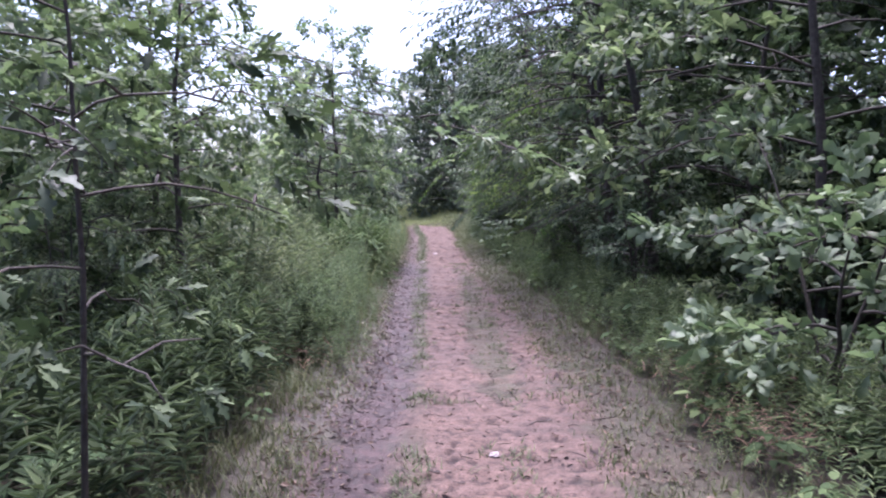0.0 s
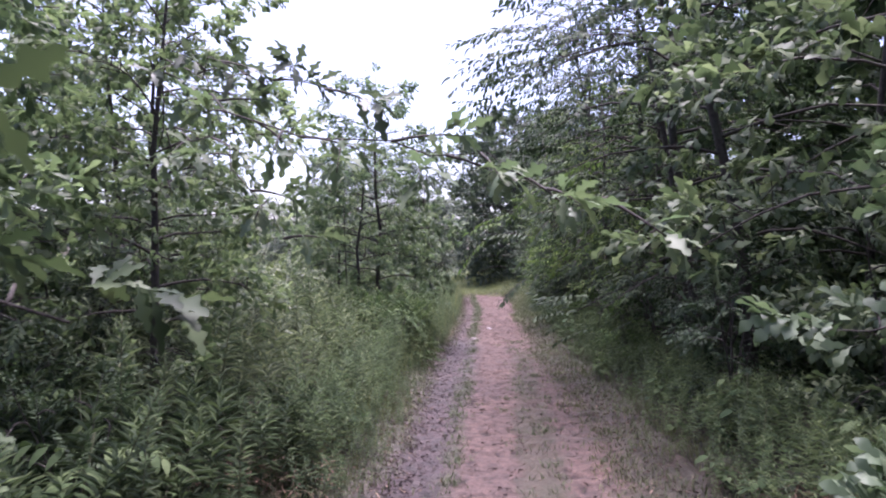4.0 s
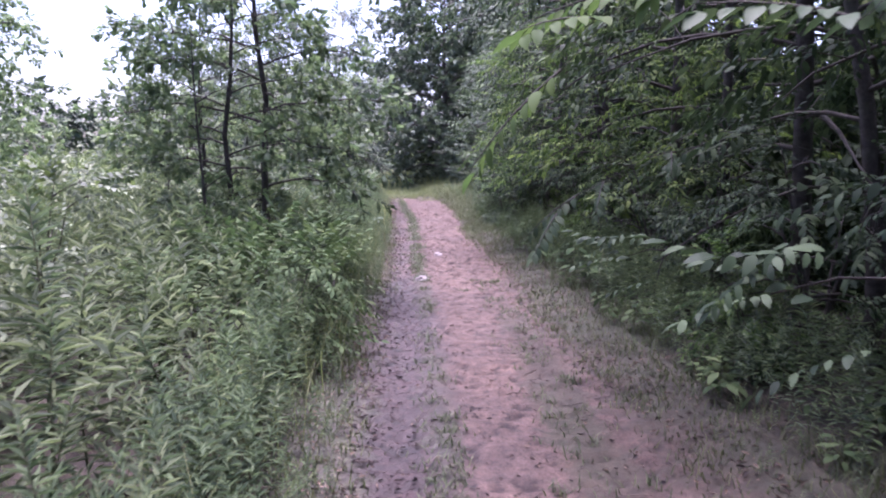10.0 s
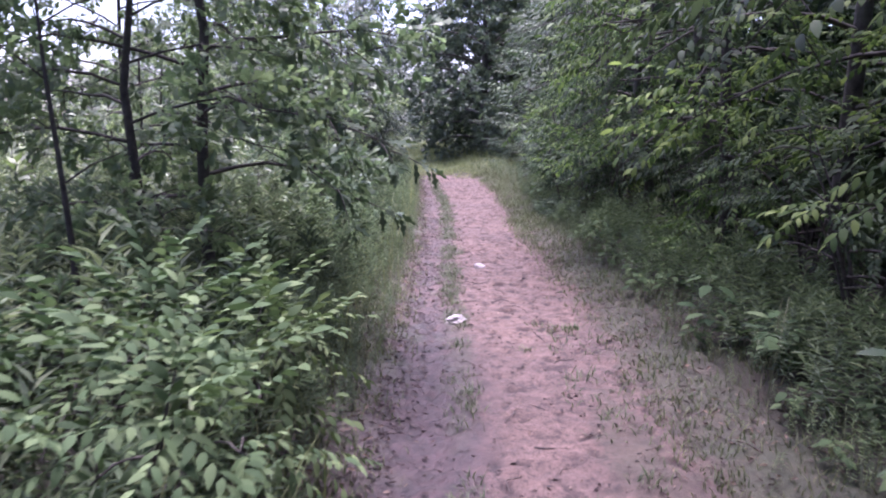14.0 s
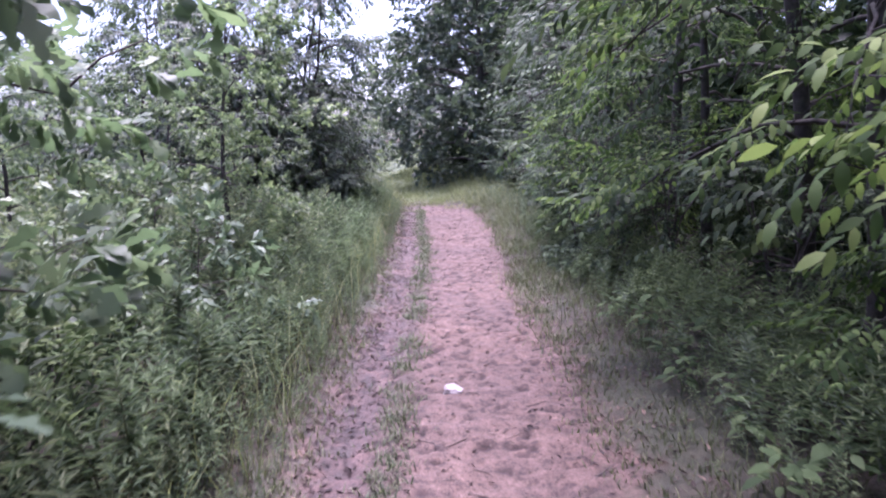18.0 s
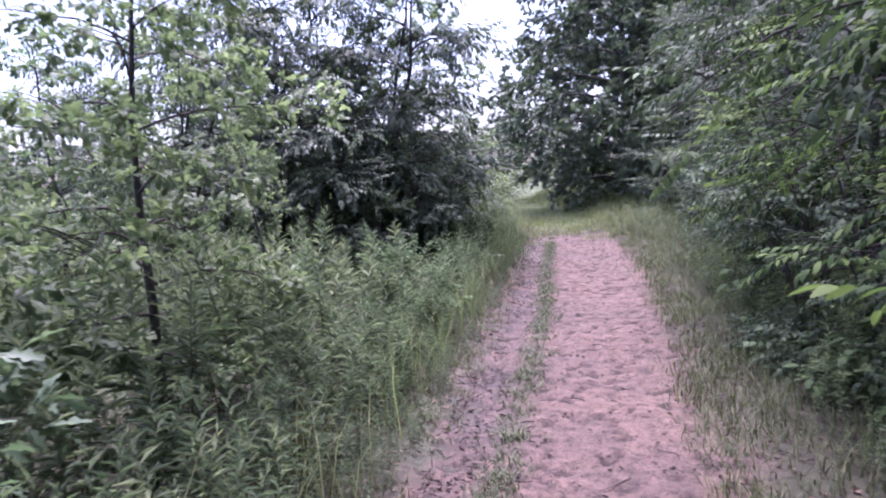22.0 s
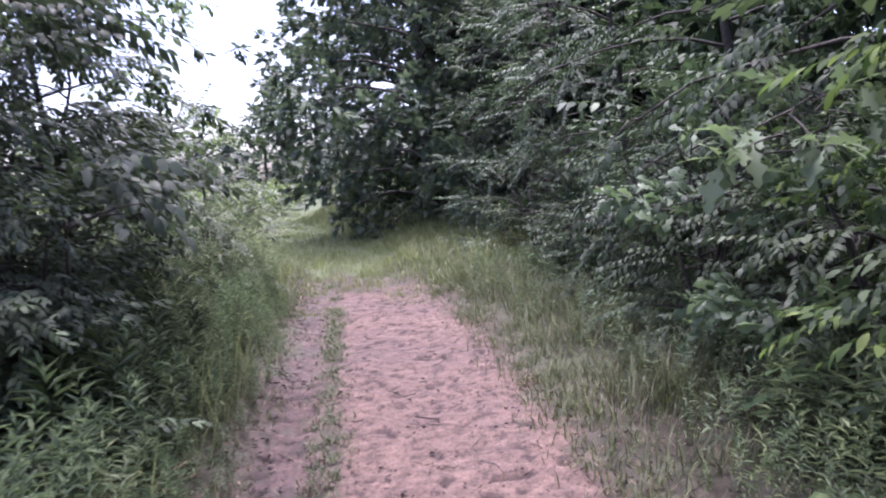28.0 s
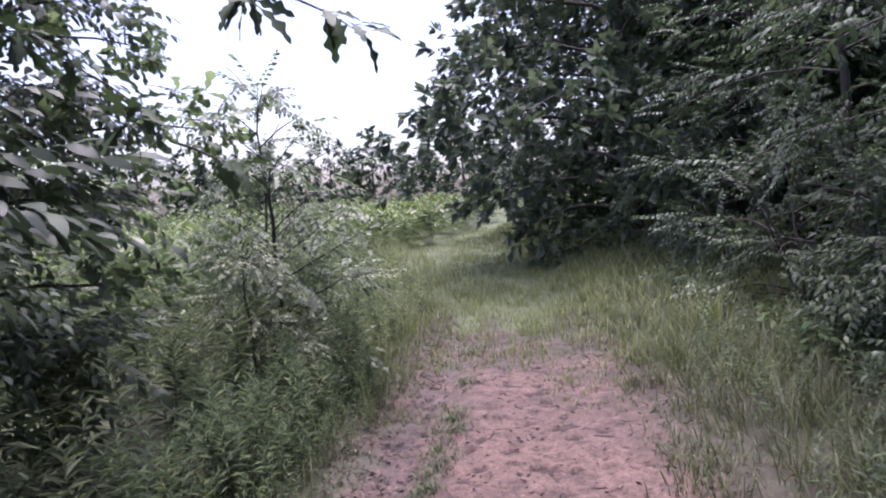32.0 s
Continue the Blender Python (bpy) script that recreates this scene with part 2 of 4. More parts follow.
def leaf_shape(kind):
    """A leaf along +x, 1 long, folded at its midrib and curling down at the tip."""
    if kind == "simple":
        v = [(0, 0, 0), (0.45, -0.27, 0.05), (1, 0, -0.1), (0.45, 0.27, 0.05)]
        f = [(0, 1, 2), (0, 2, 3)]
    elif kind == "oval":
        v = [(0, 0, 0), (0.24, -0.17, 0.05), (0.24, 0.17, 0.05), (0.55, -0.2, 0.02), (0.55, 0.2, 0.02), (0.82, -0.11, -0.06), (0.82, 0.11, -0.06), (1, 0, -0.15)]
        f = [(0, 1, 2), (1, 3, 4), (1, 4, 2), (3, 5, 6), (3, 6, 4), (5, 7, 6)]
    elif kind == "lance":
        v = [(0, 0, 0), (0.4, -0.098, 0.03), (1, 0, -0.2), (0.4, 0.098, 0.03)]
        f = [(0, 1, 2), (0, 2, 3)]
    elif kind == "obovate":
        v, f = [(0, 0, 0)], []
        for x, w, z in ((0.22, 0.045, 0.01), (0.42, 0.15, 0.04), (0.55, 0.1, 0.01), (0.78, 0.23, 0.03), (0.93, 0.13, -0.05)):
            k = len(v)
            v += [(x, -w, z), (x, w, z)]
            f += [(0, k, k + 1)] if k == 1 else [(k - 2, k, k + 1), (k - 2, k + 1, k - 1)]
        v.append((1.03, 0, -0.14))
        f.append((len(v) - 3, len(v) - 1, len(v) - 2))
    elif kind in ("fine_oval", "fine_lobed"):
        k = 16
        v, f = [], []
        for i in range(k + 1):
            x = i / k
            if kind == "fine_oval":
                w = 0.25 * math.sin(math.pi * x**0.85) ** 0.8 * (1 + 0.05 * (-1) ** i)
            else:
                w = (0.02 + 0.2 * math.sin(math.pi * x**1.5)) * (0.68 + 0.32 * math.cos(2 * math.pi * 3.3 * (x - 0.64)))
            drop = -0.26 * x**2
            v += [(x, -w, 0.22 * w + drop), (x, 0, drop), (x, w, 0.22 * w + drop)]
            if i:
                a = 3 * (i - 1)
                f += [(a, a + 1, a + 4), (a, a + 4, a + 3), (a + 1, a + 2, a + 5), (a + 1, a + 5, a + 4)]
    elif kind == "crisp":
        v = [(0, 0, 0.02), (0.35, -0.22, 0.18), (0.75, -0.16, 0.14), (1, 0.05, 0.12), (0.6, 0.22, 0.16), (0.25, 0.16, 0.08), (0.5, 0, 0)]
        f = [(n, (n + 1) % 6, 6) for n in range(6)]
    elif kind == "blade":
        v = [(0, -0.012, 0), (0, 0.012, 0), (0.55, -0.009, 0), (0.55, 0.009, 0), (1, 0, -0.2)]
        f = [(0, 1, 3), (0, 3, 2), (2, 3, 4)]
    return np.array(v, float), np.array(f, int)


SHAPES = {k: leaf_shape(k) for k in ("simple", "oval", "lance", "obovate", "fine_oval", "fine_lobed", "crisp", "blade")}


class Leaves:
    """Leaves as base points, directions, upper sides and lengths, to be turned into one mesh."""

    def __init__(self, p, d, n, s, w=None):
        self.p, self.d, self.n, self.s = np.asarray(p, float), np.asarray(d, float), np.asarray(n, float), np.asarray(s, float)
        self.w = np.ones(len(self.s)) if w is None else np.asarray(w, float)

    def moved(self, turn, place, size=1.0):
        return Leaves(self.p @ turn.T * size + place, self.d @ turn.T, self.n @ turn.T, self.s * size, self.w)

    def arrays(self, kind):
        v, f = SHAPES[kind]
        d = unit(self.d)
        side = unit(np.cross(self.n, d))
        up = np.cross(d, side)
        s = self.s[:, None, None]
        verts = self.p[:, None] + s * (v[None, :, :1] * d[:, None] + v[None, :, 1:2] * self.w[:, None, None] * side[:, None] + v[None, :, 2:] * up[:, None])
        tris = f[None] + (np.arange(len(self.s)) * len(v))[:, None, None]
        return verts.reshape(-1, 3), tris.reshape(-1, 3)

    @staticmethod
    def joined(some):
        return Leaves(*(np.concatenate([column_of(x, k) for x in some]) for k in range(5)))


def column_of(x, k):
    return (x.p, x.d, x.n, x.s, x.w)[k]


def stacked(some):
    """Joins several (points, triangles)."""
    verts, tris, at = [], [], 0
    for v, f in some:
        verts.append(v)
        tris.append(f + at)
        at += len(v)
    return (np.concatenate(verts), np.concatenate(tris)) if verts else (np.zeros((0, 3)), np.zeros((0, 3), int))


def tube(points, radii, sides=5):
    points, radii = np.asarray(points, float), np.asarray(radii, float)
    t = unit(np.gradient(points, axis=0))
    a = np.cross(t, (0.31, 0.87, 0.11))
    a = unit(a)
    b = np.cross(t, a)
    ang = np.arange(sides) * 2 * math.pi / sides
    ring = points[:, None] + radii[:, None, None] * (np.cos(ang)[None, :, None] * a[:, None] + np.sin(ang)[None, :, None] * b[:, None])
    k, tris = len(points), []
    for i in range(k - 1):
        for j in range(sides):
            q = (i * sides + j, i * sides + (j + 1) % sides, (i + 1) * sides + (j + 1) % sides, (i + 1) * sides + j)
            tris += [(q[0], q[1], q[2]), (q[0], q[2], q[3])]
    verts = np.concatenate([ring.reshape(-1, 3), points[-1:]])
    tris += [((k - 1) * sides + j, (k - 1) * sides + (j + 1) % sides, k * sides) for j in range(sides)]
    return verts, np.array(tris, int)


def basis(ahead, up=(0, 0, 1)):
    """Columns: ahead, side, up."""
    x = unit(np.asarray(ahead, float))
    y = unit(np.cross(up, x))
    return np.stack([x, y, np.cross(x, y)], -1)


def spray(kind, r):
    """A leafy twig along +x: leaves on both sides (arching), or a tuft of leaves near its end."""
    if kind == "tuft":
        k, long = 11, 0.34
        t = r.uniform(0.35, 1.0, k) ** 0.7
        az = np.arange(k) * 2.4 + r.normal(0, 0.4, k)
        out = np.stack([0.55 + 0.3 * t, np.cos(az), 0.8 * np.sin(az) - 0.12], -1)
        n = np.stack([-0.4 + r.normal(0, 0.4, k), r.normal(0, 0.4, k), 1.0 + 0 * az], -1)
        p = np.stack([t * long, 0 * t, -0.12 * long * t**2], -1)
        return Leaves(p, unit(out + r.normal(0, 0.15, (k, 3))), unit(n), r.uniform(0.1, 0.17, k)), long
    k, long = 15, 0.62
    t = (np.arange(k) + r.uniform(0.2, 0.8, k)) / k
    side = np.where(np.arange(k) % 2, 1.0, -1.0)
    p = np.stack([t * long, 0.02 * np.sin(5 * t), -0.22 * long * t**2], -1)
    d = np.stack([0.55 + 0.3 * t, side * (0.85 - 0.45 * t), -0.3 - 0.25 * t + r.normal(0, 0.18, k)], -1)
    n = np.stack([0.25 + r.normal(0, 0.2, k), side * 0.25 + r.normal(0, 0.25, k), np.ones(k)], -1)
    return Leaves(p, unit(d), unit(n), r.uniform(0.075, 0.125, k)), long


SPRAYS = {k: [spray(k, np.random.default_rng(30 + i)) for i in range(8)] for k in ("tuft", "arch")}


def grow(seed, high, wide, base, limbs, kind, count, size=1.0, lean=(0.0, 0.0), rise=0.5, droop=0.45, stems=1, girth=0.05, oval=0.6, twig_every=4, gaps=0.0):
    """A trunk (or several stems) with limbs, side twigs and leafy sprays. Returns trunk, branches (points, triangles) and the leaves."""
    r = np.random.default_rng(seed)
    trunk, limbs_made, wood, leaves = [], [], [], []
    lean = np.array([*lean, 0.0])
    for k in range(stems):
        az = r.uniform(0, 2 * math.pi)
        spread = (0.0 if stems == 1 else wide * 0.45) * np.array([math.cos(az), math.sin(az), 0])
        top = high * (1.0 if stems == 1 else r.uniform(0.65, 1.0))
        s = np.linspace(0, 1, 8)
        line = s[:, None] * np.array([0, 0, top]) + (s**1.4)[:, None] * (spread + lean * high) + np.cumsum(r.normal(0, 0.014 * high, (8, 3)) * (1, 1, 0), 0) * s[:, None]
        line[0] += spread * 0.12 + (0, 0, -0.06)
        trunk.append(tube(line, girth * (1.02 - s) ** 0.9 / (1 if stems == 1 else 2.2) + 0.002, 7))
        for j in range(6 if stems > 1 else 3):
            one, _ = SPRAYS[kind][r.integers(8)]
            aim = np.array([r.normal(0, 0.6), r.normal(0, 0.6), 0.8])
            leaves.append(one.moved(basis(aim, (0.3, 0.2, 1.0)), line[-1] - (0, 0, 0.08 * j * min(1.0, high / 4)), size))
        n = max(3, limbs // stems)
        for i in range(n):
            f = (i + r.uniform(0.2, 0.8)) / n
            h = (base + (1 - base) * f) * 0.97
            start = np.array([np.interp(h, s, line[:, c]) for c in range(3)])
            a = i * 2.4 + r.uniform(-0.5, 0.5) + az
            prof = (1 - max(f - 0.25, 0) ** 1.5 / 0.75 * (1 - 0.25)) * (0.62 + 0.38 * min(1, f / 0.22)) if oval else 1.0
            long = wide * prof * r.uniform(0.75, 1.1) * (0.6 if stems > 1 else 1.0)
            out = np.array([math.cos(a), math.sin(a), 0])
            q = np.linspace(0, 1, 6)
            up = rise * (0.6 + 0.9 * f)
            limb = start + (q * long)[:, None] * out + np.stack([0 * q, 0 * q, long * (up * q - droop * q**2)], -1) + np.cumsum(r.normal(0, 0.03 * long, (6, 3)), 0) * q[:, None]
            limb[0] = start
            limbs_made.append(tube(limb, girth * 0.26 * (1.1 - q) * (1 - 0.5 * f) + 0.003, 4))
            m = max(4, int(count * long / wide / limbs * 1.25))
            for j in range(m):
                u = 0.18 + 0.82 * r.uniform() ** 0.75
                at = np.array([np.interp(u, q, limb[:, c]) for c in range(3)])
                way = r.choice((-1.0, 1.0))
                sidew = np.cross((0, 0, 1), out) * way
                off = r.uniform(0.0, 0.45) * long * (1.05 - 0.55 * u)
                foot = at + sidew * off + out * off * 0.5 + np.array([0, 0, r.normal(0.02, 0.12) * long * 0.6])
                if gaps and noise.noise(Vector(foot) * (1.5 if high > 3 else 2.6) + Vector((seed, 0, 0))) < gaps - 0.5:
                    continue
                if j % twig_every == 0:
                    wood.append(tube(np.stack([at, (at + foot) / 2 + (0, 0, 0.03), foot]), np.array([0.006, 0.005, 0.003]), 3))
                aim = out * r.uniform(0.4, 1.0) + sidew * r.uniform(0.0, 0.9) + np.array([0, 0, r.uniform(-0.55, 0.45)])
                one, _ = SPRAYS[kind][r.integers(8)]
                turn = basis(aim, unit(np.array([r.normal(0, 0.3), r.normal(0, 0.3), 1.0])))
                leaves.append(one.moved(turn, foot, size * r.uniform(0.8, 1.2)))
    return trunk, limbs_made, wood, Leaves.joined(leaves)


def tree(name, label, category, leaf, shape, seed, split=True, **kw):
    """One tree or shrub: an Empty at its foot with trunk or stems, each limb, the fine twigs and the crown of leaves."""
    trunk, limbs, wood, leaves = grow(seed, **kw)
    ob = tagged(new(name), label, category)
    for one in trunk:
        part("trunk" if len(trunk) == 1 else "stem", mesh_of("trunk", *one, BARK, True), ob)
    if split:
        for one in limbs:
            part("limb", mesh_of("limb", *one, BARK, True), ob)
    else:
        wood = limbs + wood
    if wood:
        tagged(part("twig_mass", mesh_of("twig_mass", *stacked(wood), BARK, True), ob), kind="stuff")
    tagged(part("crown", mesh_of("crown", *leaves.arrays(shape), leaf, True), ob), kind="stuff")
    return ob


def near_branch(owner, line, leaf, shape, kind, count, size, seed, width=0.0045):
    """A low branch of a tree that reaches out to the track, with its leaves."""
    r = np.random.default_rng(seed)
    line, q = np.array(line, float), np.linspace(0, 1, 14)
    line = np.stack([np.interp(q, np.linspace(0, 1, len(line)), line[:, c]) for c in range(3)], -1)
    line[1:-1] += r.normal(0, 0.022, (12, 3))
    limb = part("limb", mesh_of("limb", *tube(line, width * (1.15 - q), 5), BARK, True), owner)
    limb.matrix_parent_inverse = owner.matrix_basis.inverted()
    v, f = SHAPES["fine_" + shape]
    blade = mesh_of("leaf", v, f, leaf, True)
    out = unit(line[-1] - line[0])
    for j in range(count):
        u = 0.3 + 0.7 * (j + 0.5) / count
        at = np.array([np.interp(u, q, line[:, c]) for c in range(3)])
        aim = out + 1.1 * (-1) ** j * unit(np.cross((0, 0, 1), out)) * (1 - 0.7 * u) + np.array([0, 0, r.uniform(-0.6, 0.5)])
        one, long = SPRAYS[kind][r.integers(8)]
        turn, grown = basis(aim, unit(np.array([r.normal(0, 0.25), r.normal(0, 0.25), 1.0]))), size * r.uniform(0.85, 1.15)
        s = np.linspace(0, 1, 5)
        stalk = np.stack([s * long, 0 * s, -0.17 * long * s**2], -1) @ turn.T * grown + at
        part("twig", mesh_of("twig", *tube(stalk, 0.0035 * (1.3 - s), 4), BARK, True), limb)
        one = one.moved(turn, at, grown)
        one.s = one.s * (1.1 if kind == "arch" else 1.0)
        d = unit(one.d)
        side = unit(np.cross(one.n, d))
        up = np.cross(d, side)
        for k in range(len(one.s)):
            m = Matrix.Identity(4)
            for row in range(3):
                m[row][0], m[row][1], m[row][2], m[row][3] = d[k][row] * one.s[k], side[k][row] * one.s[k] * one.w[k], up[k][row] * one.s[k], one.p[k][row]
            part("leaf", blade, limb).matrix_basis = m


def plant_out(proto, spots, group):
    """Places a tree and its copies. Spots: x, y, turn in degrees, size."""
    tagged(proto, group=group)
    made = []
    for k, (x, y, turn, size) in enumerate(spots):
        m = pose(x, y, ground_z(x, y) - 0.02, 0, 0, turn)
        if k == 0:
            proto.matrix_basis = m
            ob = proto
        else:
            ob = copy_thing(proto, m)
        ob.scale = (size, size, size)
        made.append(ob)
    return made


# ---------------------------------------------------------------- the track and the ground
def track_left(y):
    return np.interp(y, [-3, 4, 6, 8.4, 11, 14, 18, 20, 22, 27, 30, 32, 36, 45], [-0.72, -0.68, -0.63, -0.73, -0.83, -0.86, -0.92, -1.0, -1.12, -1.4, -1.66, -1.85, -2.6, -5.5])


def track_right(y):
    return np.interp(y, [-3, 4, 6, 9, 12, 15, 17.4, 20.5, 22, 24.5, 27.5, 29.5, 31, 36, 45], [1.08, 1.1, 1.1, 1.0, 0.8, 0.76, 0.68, 0.56, 0.48, 0.44, 0.28, -0.05, -0.42, -1.1, -4.0])


def strip_x(y):
    """The line of worn grass between the two wheel lanes."""
    return np.interp(y, [0, 5, 10, 15, 18.5, 21.8, 25.3, 28, 33], [-0.15, -0.18, -0.32, -0.47, -0.55, -0.67, -0.93, -1.1, -1.5])


def lumps(x, y, scale, seed):
    """Smooth uneven ground: a sum of waves in many directions, from -1 to 1."""
    r = np.random.default_rng(seed)
    out = 0.0
    for k in range(14):
        a, f = r.uniform(0, 2 * math.pi), r.uniform(0.6, 1.7) / scale
        out = out + np.sin((np.cos(a) * x + np.sin(a) * y) * f * 2 * math.pi + r.uniform(0, 6.3))
    return out / 7.0


def ground_z(x, y):
    l, r = track_left(y), track_right(y)
    out = np.maximum(np.maximum(l - x, x - r), 0)
    return 0.05 * smoothstep(0.0, 0.5, out) + 0.03 * lumps(x, y, 2.2, 3) * smoothstep(0.1, 1.0, out)


def grid(xs, ys, height):
    X, Y = np.meshgrid(xs, ys)
    v = np.stack([X, Y, height(X, Y)], -1).reshape(-1, 3)
    w = len(xs)
    a = (np.arange(len(ys) - 1)[:, None] * w + np.arange(w - 1)[None]).ravel()
    f = np.concatenate([np.stack([a, a + 1, a + w + 1], -1), np.stack([a, a + w + 1, a + w], -1)])
    return v, f


def build_ground():
    xs = np.unique(np.concatenate([[-900, -300, -120, -60, -30, -18, -12], np.arange(-9, 9.01, 0.18), [12, 18, 30, 60, 120, 300, 900]]))
    ys = np.unique(np.concatenate([[-900, -300, -100, -40, -15, -8], np.arange(-4, 48.01, 0.22), [52, 60, 75, 100, 160, 400, 1200]]))
    def height(X, Y):
        l, r = track_left(Y), track_right(Y)
        inside = np.minimum(X - l, r - X)
        return ground_z(X, Y) - 0.09 * smoothstep(-0.2, 0.1, inside) * (Y < 31.2) * (Y > -13)
    me = mesh_of("ground", *grid(xs, ys, height), EARTH, True)
    X, Y = np.meshgrid(xs, ys)
    turf = np.maximum(smoothstep(-2.6, -4.6, X + 0.5 * lumps(X, Y, 1.5, 41)), smoothstep(28, 31, Y + 0.6 * lumps(X, Y, 1.2, 42)) * smoothstep(4.5, 2.5, X))
    me.attributes.new("turf", "FLOAT", "POINT").data.foreach_set("value", turf.ravel().astype(np.float32))
    tagged(new("ground", me), "dark earth covered with leaf litter and moss", "ground", kind="structure")


def track_z(x, y):
    l, r, m = track_left(y), track_right(y), strip_x(y)
    c, half = (l + r) / 2, (r - l) / 2
    u = (x - c) / half
    left_lane, right_lane = (x - (l + m) / 2 - 0.04) / 0.2, (x - (m + r) / 2) / 0.34
    ruts = -0.03 * np.exp(-(left_lane**2)) - 0.02 * np.exp(-(right_lane**2)) + 0.014 * np.exp(-(((x - m) / 0.1) ** 2))
    rutted = np.exp(-(left_lane**2))
    dents = 0.009 * lumps(x, y, 0.32, 11) + (0.012 + 0.014 * rutted) * np.clip(lumps(x, y, 0.15, 12), -1, 0.2) + (0.004 + 0.006 * rutted) * lumps(x, y, 0.08, 13)
    edge = 0.045 * smoothstep(0.85, 1.3, np.abs(u))
    sink = 0.2 * smoothstep(1.4, 1.75, np.abs(u)) + 0.12 * smoothstep(31.8, 33.0, y)
    return 0.012 + ruts + dents + edge - sink


def footprints(X, Y):
    """Prints trodden into the soft soil: a depth for each point of the grid, with a raised rim behind each print."""
    r = np.random.default_rng(26)
    depth, ys = np.zeros_like(X), Y[:, 0]
    for k in range(1700):
        y = r.uniform(0.5, 31)
        l, rr, m = float(track_left(y)), float(track_right(y)), float(strip_x(y))
        x = r.uniform(m + 0.05, rr - 0.08) if r.uniform() < 0.7 else r.uniform(l + 0.05, m - 0.03)
        wide, long, turn, deep = r.uniform(0.025, 0.07), r.uniform(0.014, 0.028), r.normal(0, 0.9), 0.006 + 0.022 * r.uniform() ** 1.6
        i, j = np.searchsorted(ys, [y - 0.2, y + 0.2])
        dx, dy = X[i:j] - x, Y[i:j] - y
        p, q = dx * math.cos(turn) + dy * math.sin(turn), dy * math.cos(turn) - dx * math.sin(turn)
        q = q + 4.0 * r.uniform(0.2, 1.0) * p * p
        depth[i:j] += deep * (np.exp(-((p / wide) ** 2) - (q / long) ** 2) - 0.4 * np.exp(-((p / wide) ** 2) - ((q - 2.2 * long) / long) ** 2))
    return depth


def build_track():
    us, ys = np.linspace(-1.75, 1.75, 112), np.concatenate([np.arange(-12, -2.5, 0.4), np.arange(-2.5, 33.2, 0.03)])
    U, Y = np.meshgrid(us, ys)
    l, r, m = track_left(Y), track_right(Y), strip_x(Y)
    X = (l + r) / 2 + U * (r - l) / 2
    prints = footprints(X, Y)
    v = np.stack([X, Y, track_z(X, Y) - prints], -1).reshape(-1, 3)
    _, f = grid(us, ys, lambda a, b: 0 * a)
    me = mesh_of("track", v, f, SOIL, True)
    rough = 0.16 * lumps(X, Y, 0.6, 21) + 0.14 * lumps(X, Y, 0.17, 22) + 0.06 * lumps(X, Y, 0.06, 24)
    soft = (0.17 * smoothstep(22, 18, Y) + 0.08 * smoothstep(14, 11, Y)) * (U > 0)
    verge = np.maximum(smoothstep(0.82 - soft, 1.16 - 0.4 * soft, np.abs(U) + rough), smoothstep(28.6, 31.6, Y + 5 * rough + 1.1 * lumps(X, Y, 1.3, 28) + 0.8 * np.abs(U)))
    strip = 0.42 * smoothstep(0.2, 0.75, np.exp(-(((X - m + 0.3 * rough) / 0.1) ** 2)) * (0.7 + 0.4 * lumps(X, Y * 0.3, 1.3, 27)) + 1.2 * rough)
    strip = np.maximum(strip, 0.72 * smoothstep(0.28, 0.75, np.exp(-(((X - 0.42) / 0.2) ** 2)) * smoothstep(3.5, 6, Y) * smoothstep(14, 11, Y) + 1.2 * rough))
    damp_shade = np.clip(np.exp(-(((X - (l + m) / 2 + 0.06 + 0.2 * rough) / 0.24) ** 2)) * (0.75 + 2.4 * rough + 0.3 * lumps(X, Y, 1.1, 25)), 0, 1)
    # Raised along the left lane to put shade into the colour.
    damp_shade = np.clip(damp_shade + (0.2 + 0.8 * rough + 0.95 * smoothstep(-0.12, -0.45, X)) * smoothstep(2.0, 5.5, Y) * smoothstep(15.0, 11.5, Y), 0, 1)
    damp_shade = np.clip(damp_shade * (0.62 + 0.33 * smoothstep(21, 17, Y)), 0, 1)
    for name, values in (("verge", np.maximum(verge, strip)), ("damp_shade", damp_shade), ("print_shade", smoothstep(0.003, 0.011, prints))):
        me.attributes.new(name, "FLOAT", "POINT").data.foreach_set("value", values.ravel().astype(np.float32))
    tagged(new("track", me), "rutted track of reddish sandy soil with footprints", "dirt track", kind="structure")


build_ground()
build_track()


def surface(x, y):
    l, r = track_left(y), track_right(y)
    on = (x > l - 0.3) & (x < r + 0.3) & (y < 32)
    return np.where(on, np.maximum(track_z(x, y), ground_z(x, y) - 0.09), ground_z(x, y))


# ---------------------------------------------------------------- trees along the right of the track
oak_big = tree("oak_tree", "tall oak with lobed grey-green leaves and low branches", "oak tree", OAK, "obovate", 101,
               high=7.0, wide=2.4, base=0.1, limbs=24, kind="tuft", count=900, gaps=0.42, size=1.0, lean=(-0.04, 0.0), rise=0.4, droop=0.5, girth=0.055)
# The last two oaks stay out of view, added to shade the left bank.
oaks = plant_out(oak_big, [(3.5, 6.3, 0, 1.0), (3.9, 9.0, 140, 0.95), (4.4, 3.0, 250, 1.05), (-3.7, 0.6, 30, 0.9), (-3.3, -2.2, 170, 0.9)], "oaks beside the track")
oak_low = tree("oak_sapling", "bushy young oak with lobed leaves leaning to the track", "oak sapling", OAK, "obovate", 102,
               high=2.35, wide=1.45, base=0.12, limbs=18, kind="tuft", count=380, gaps=0.32, size=0.95, lean=(-0.1, 0.0), rise=0.35, droop=0.5, stems=3, girth=0.045)
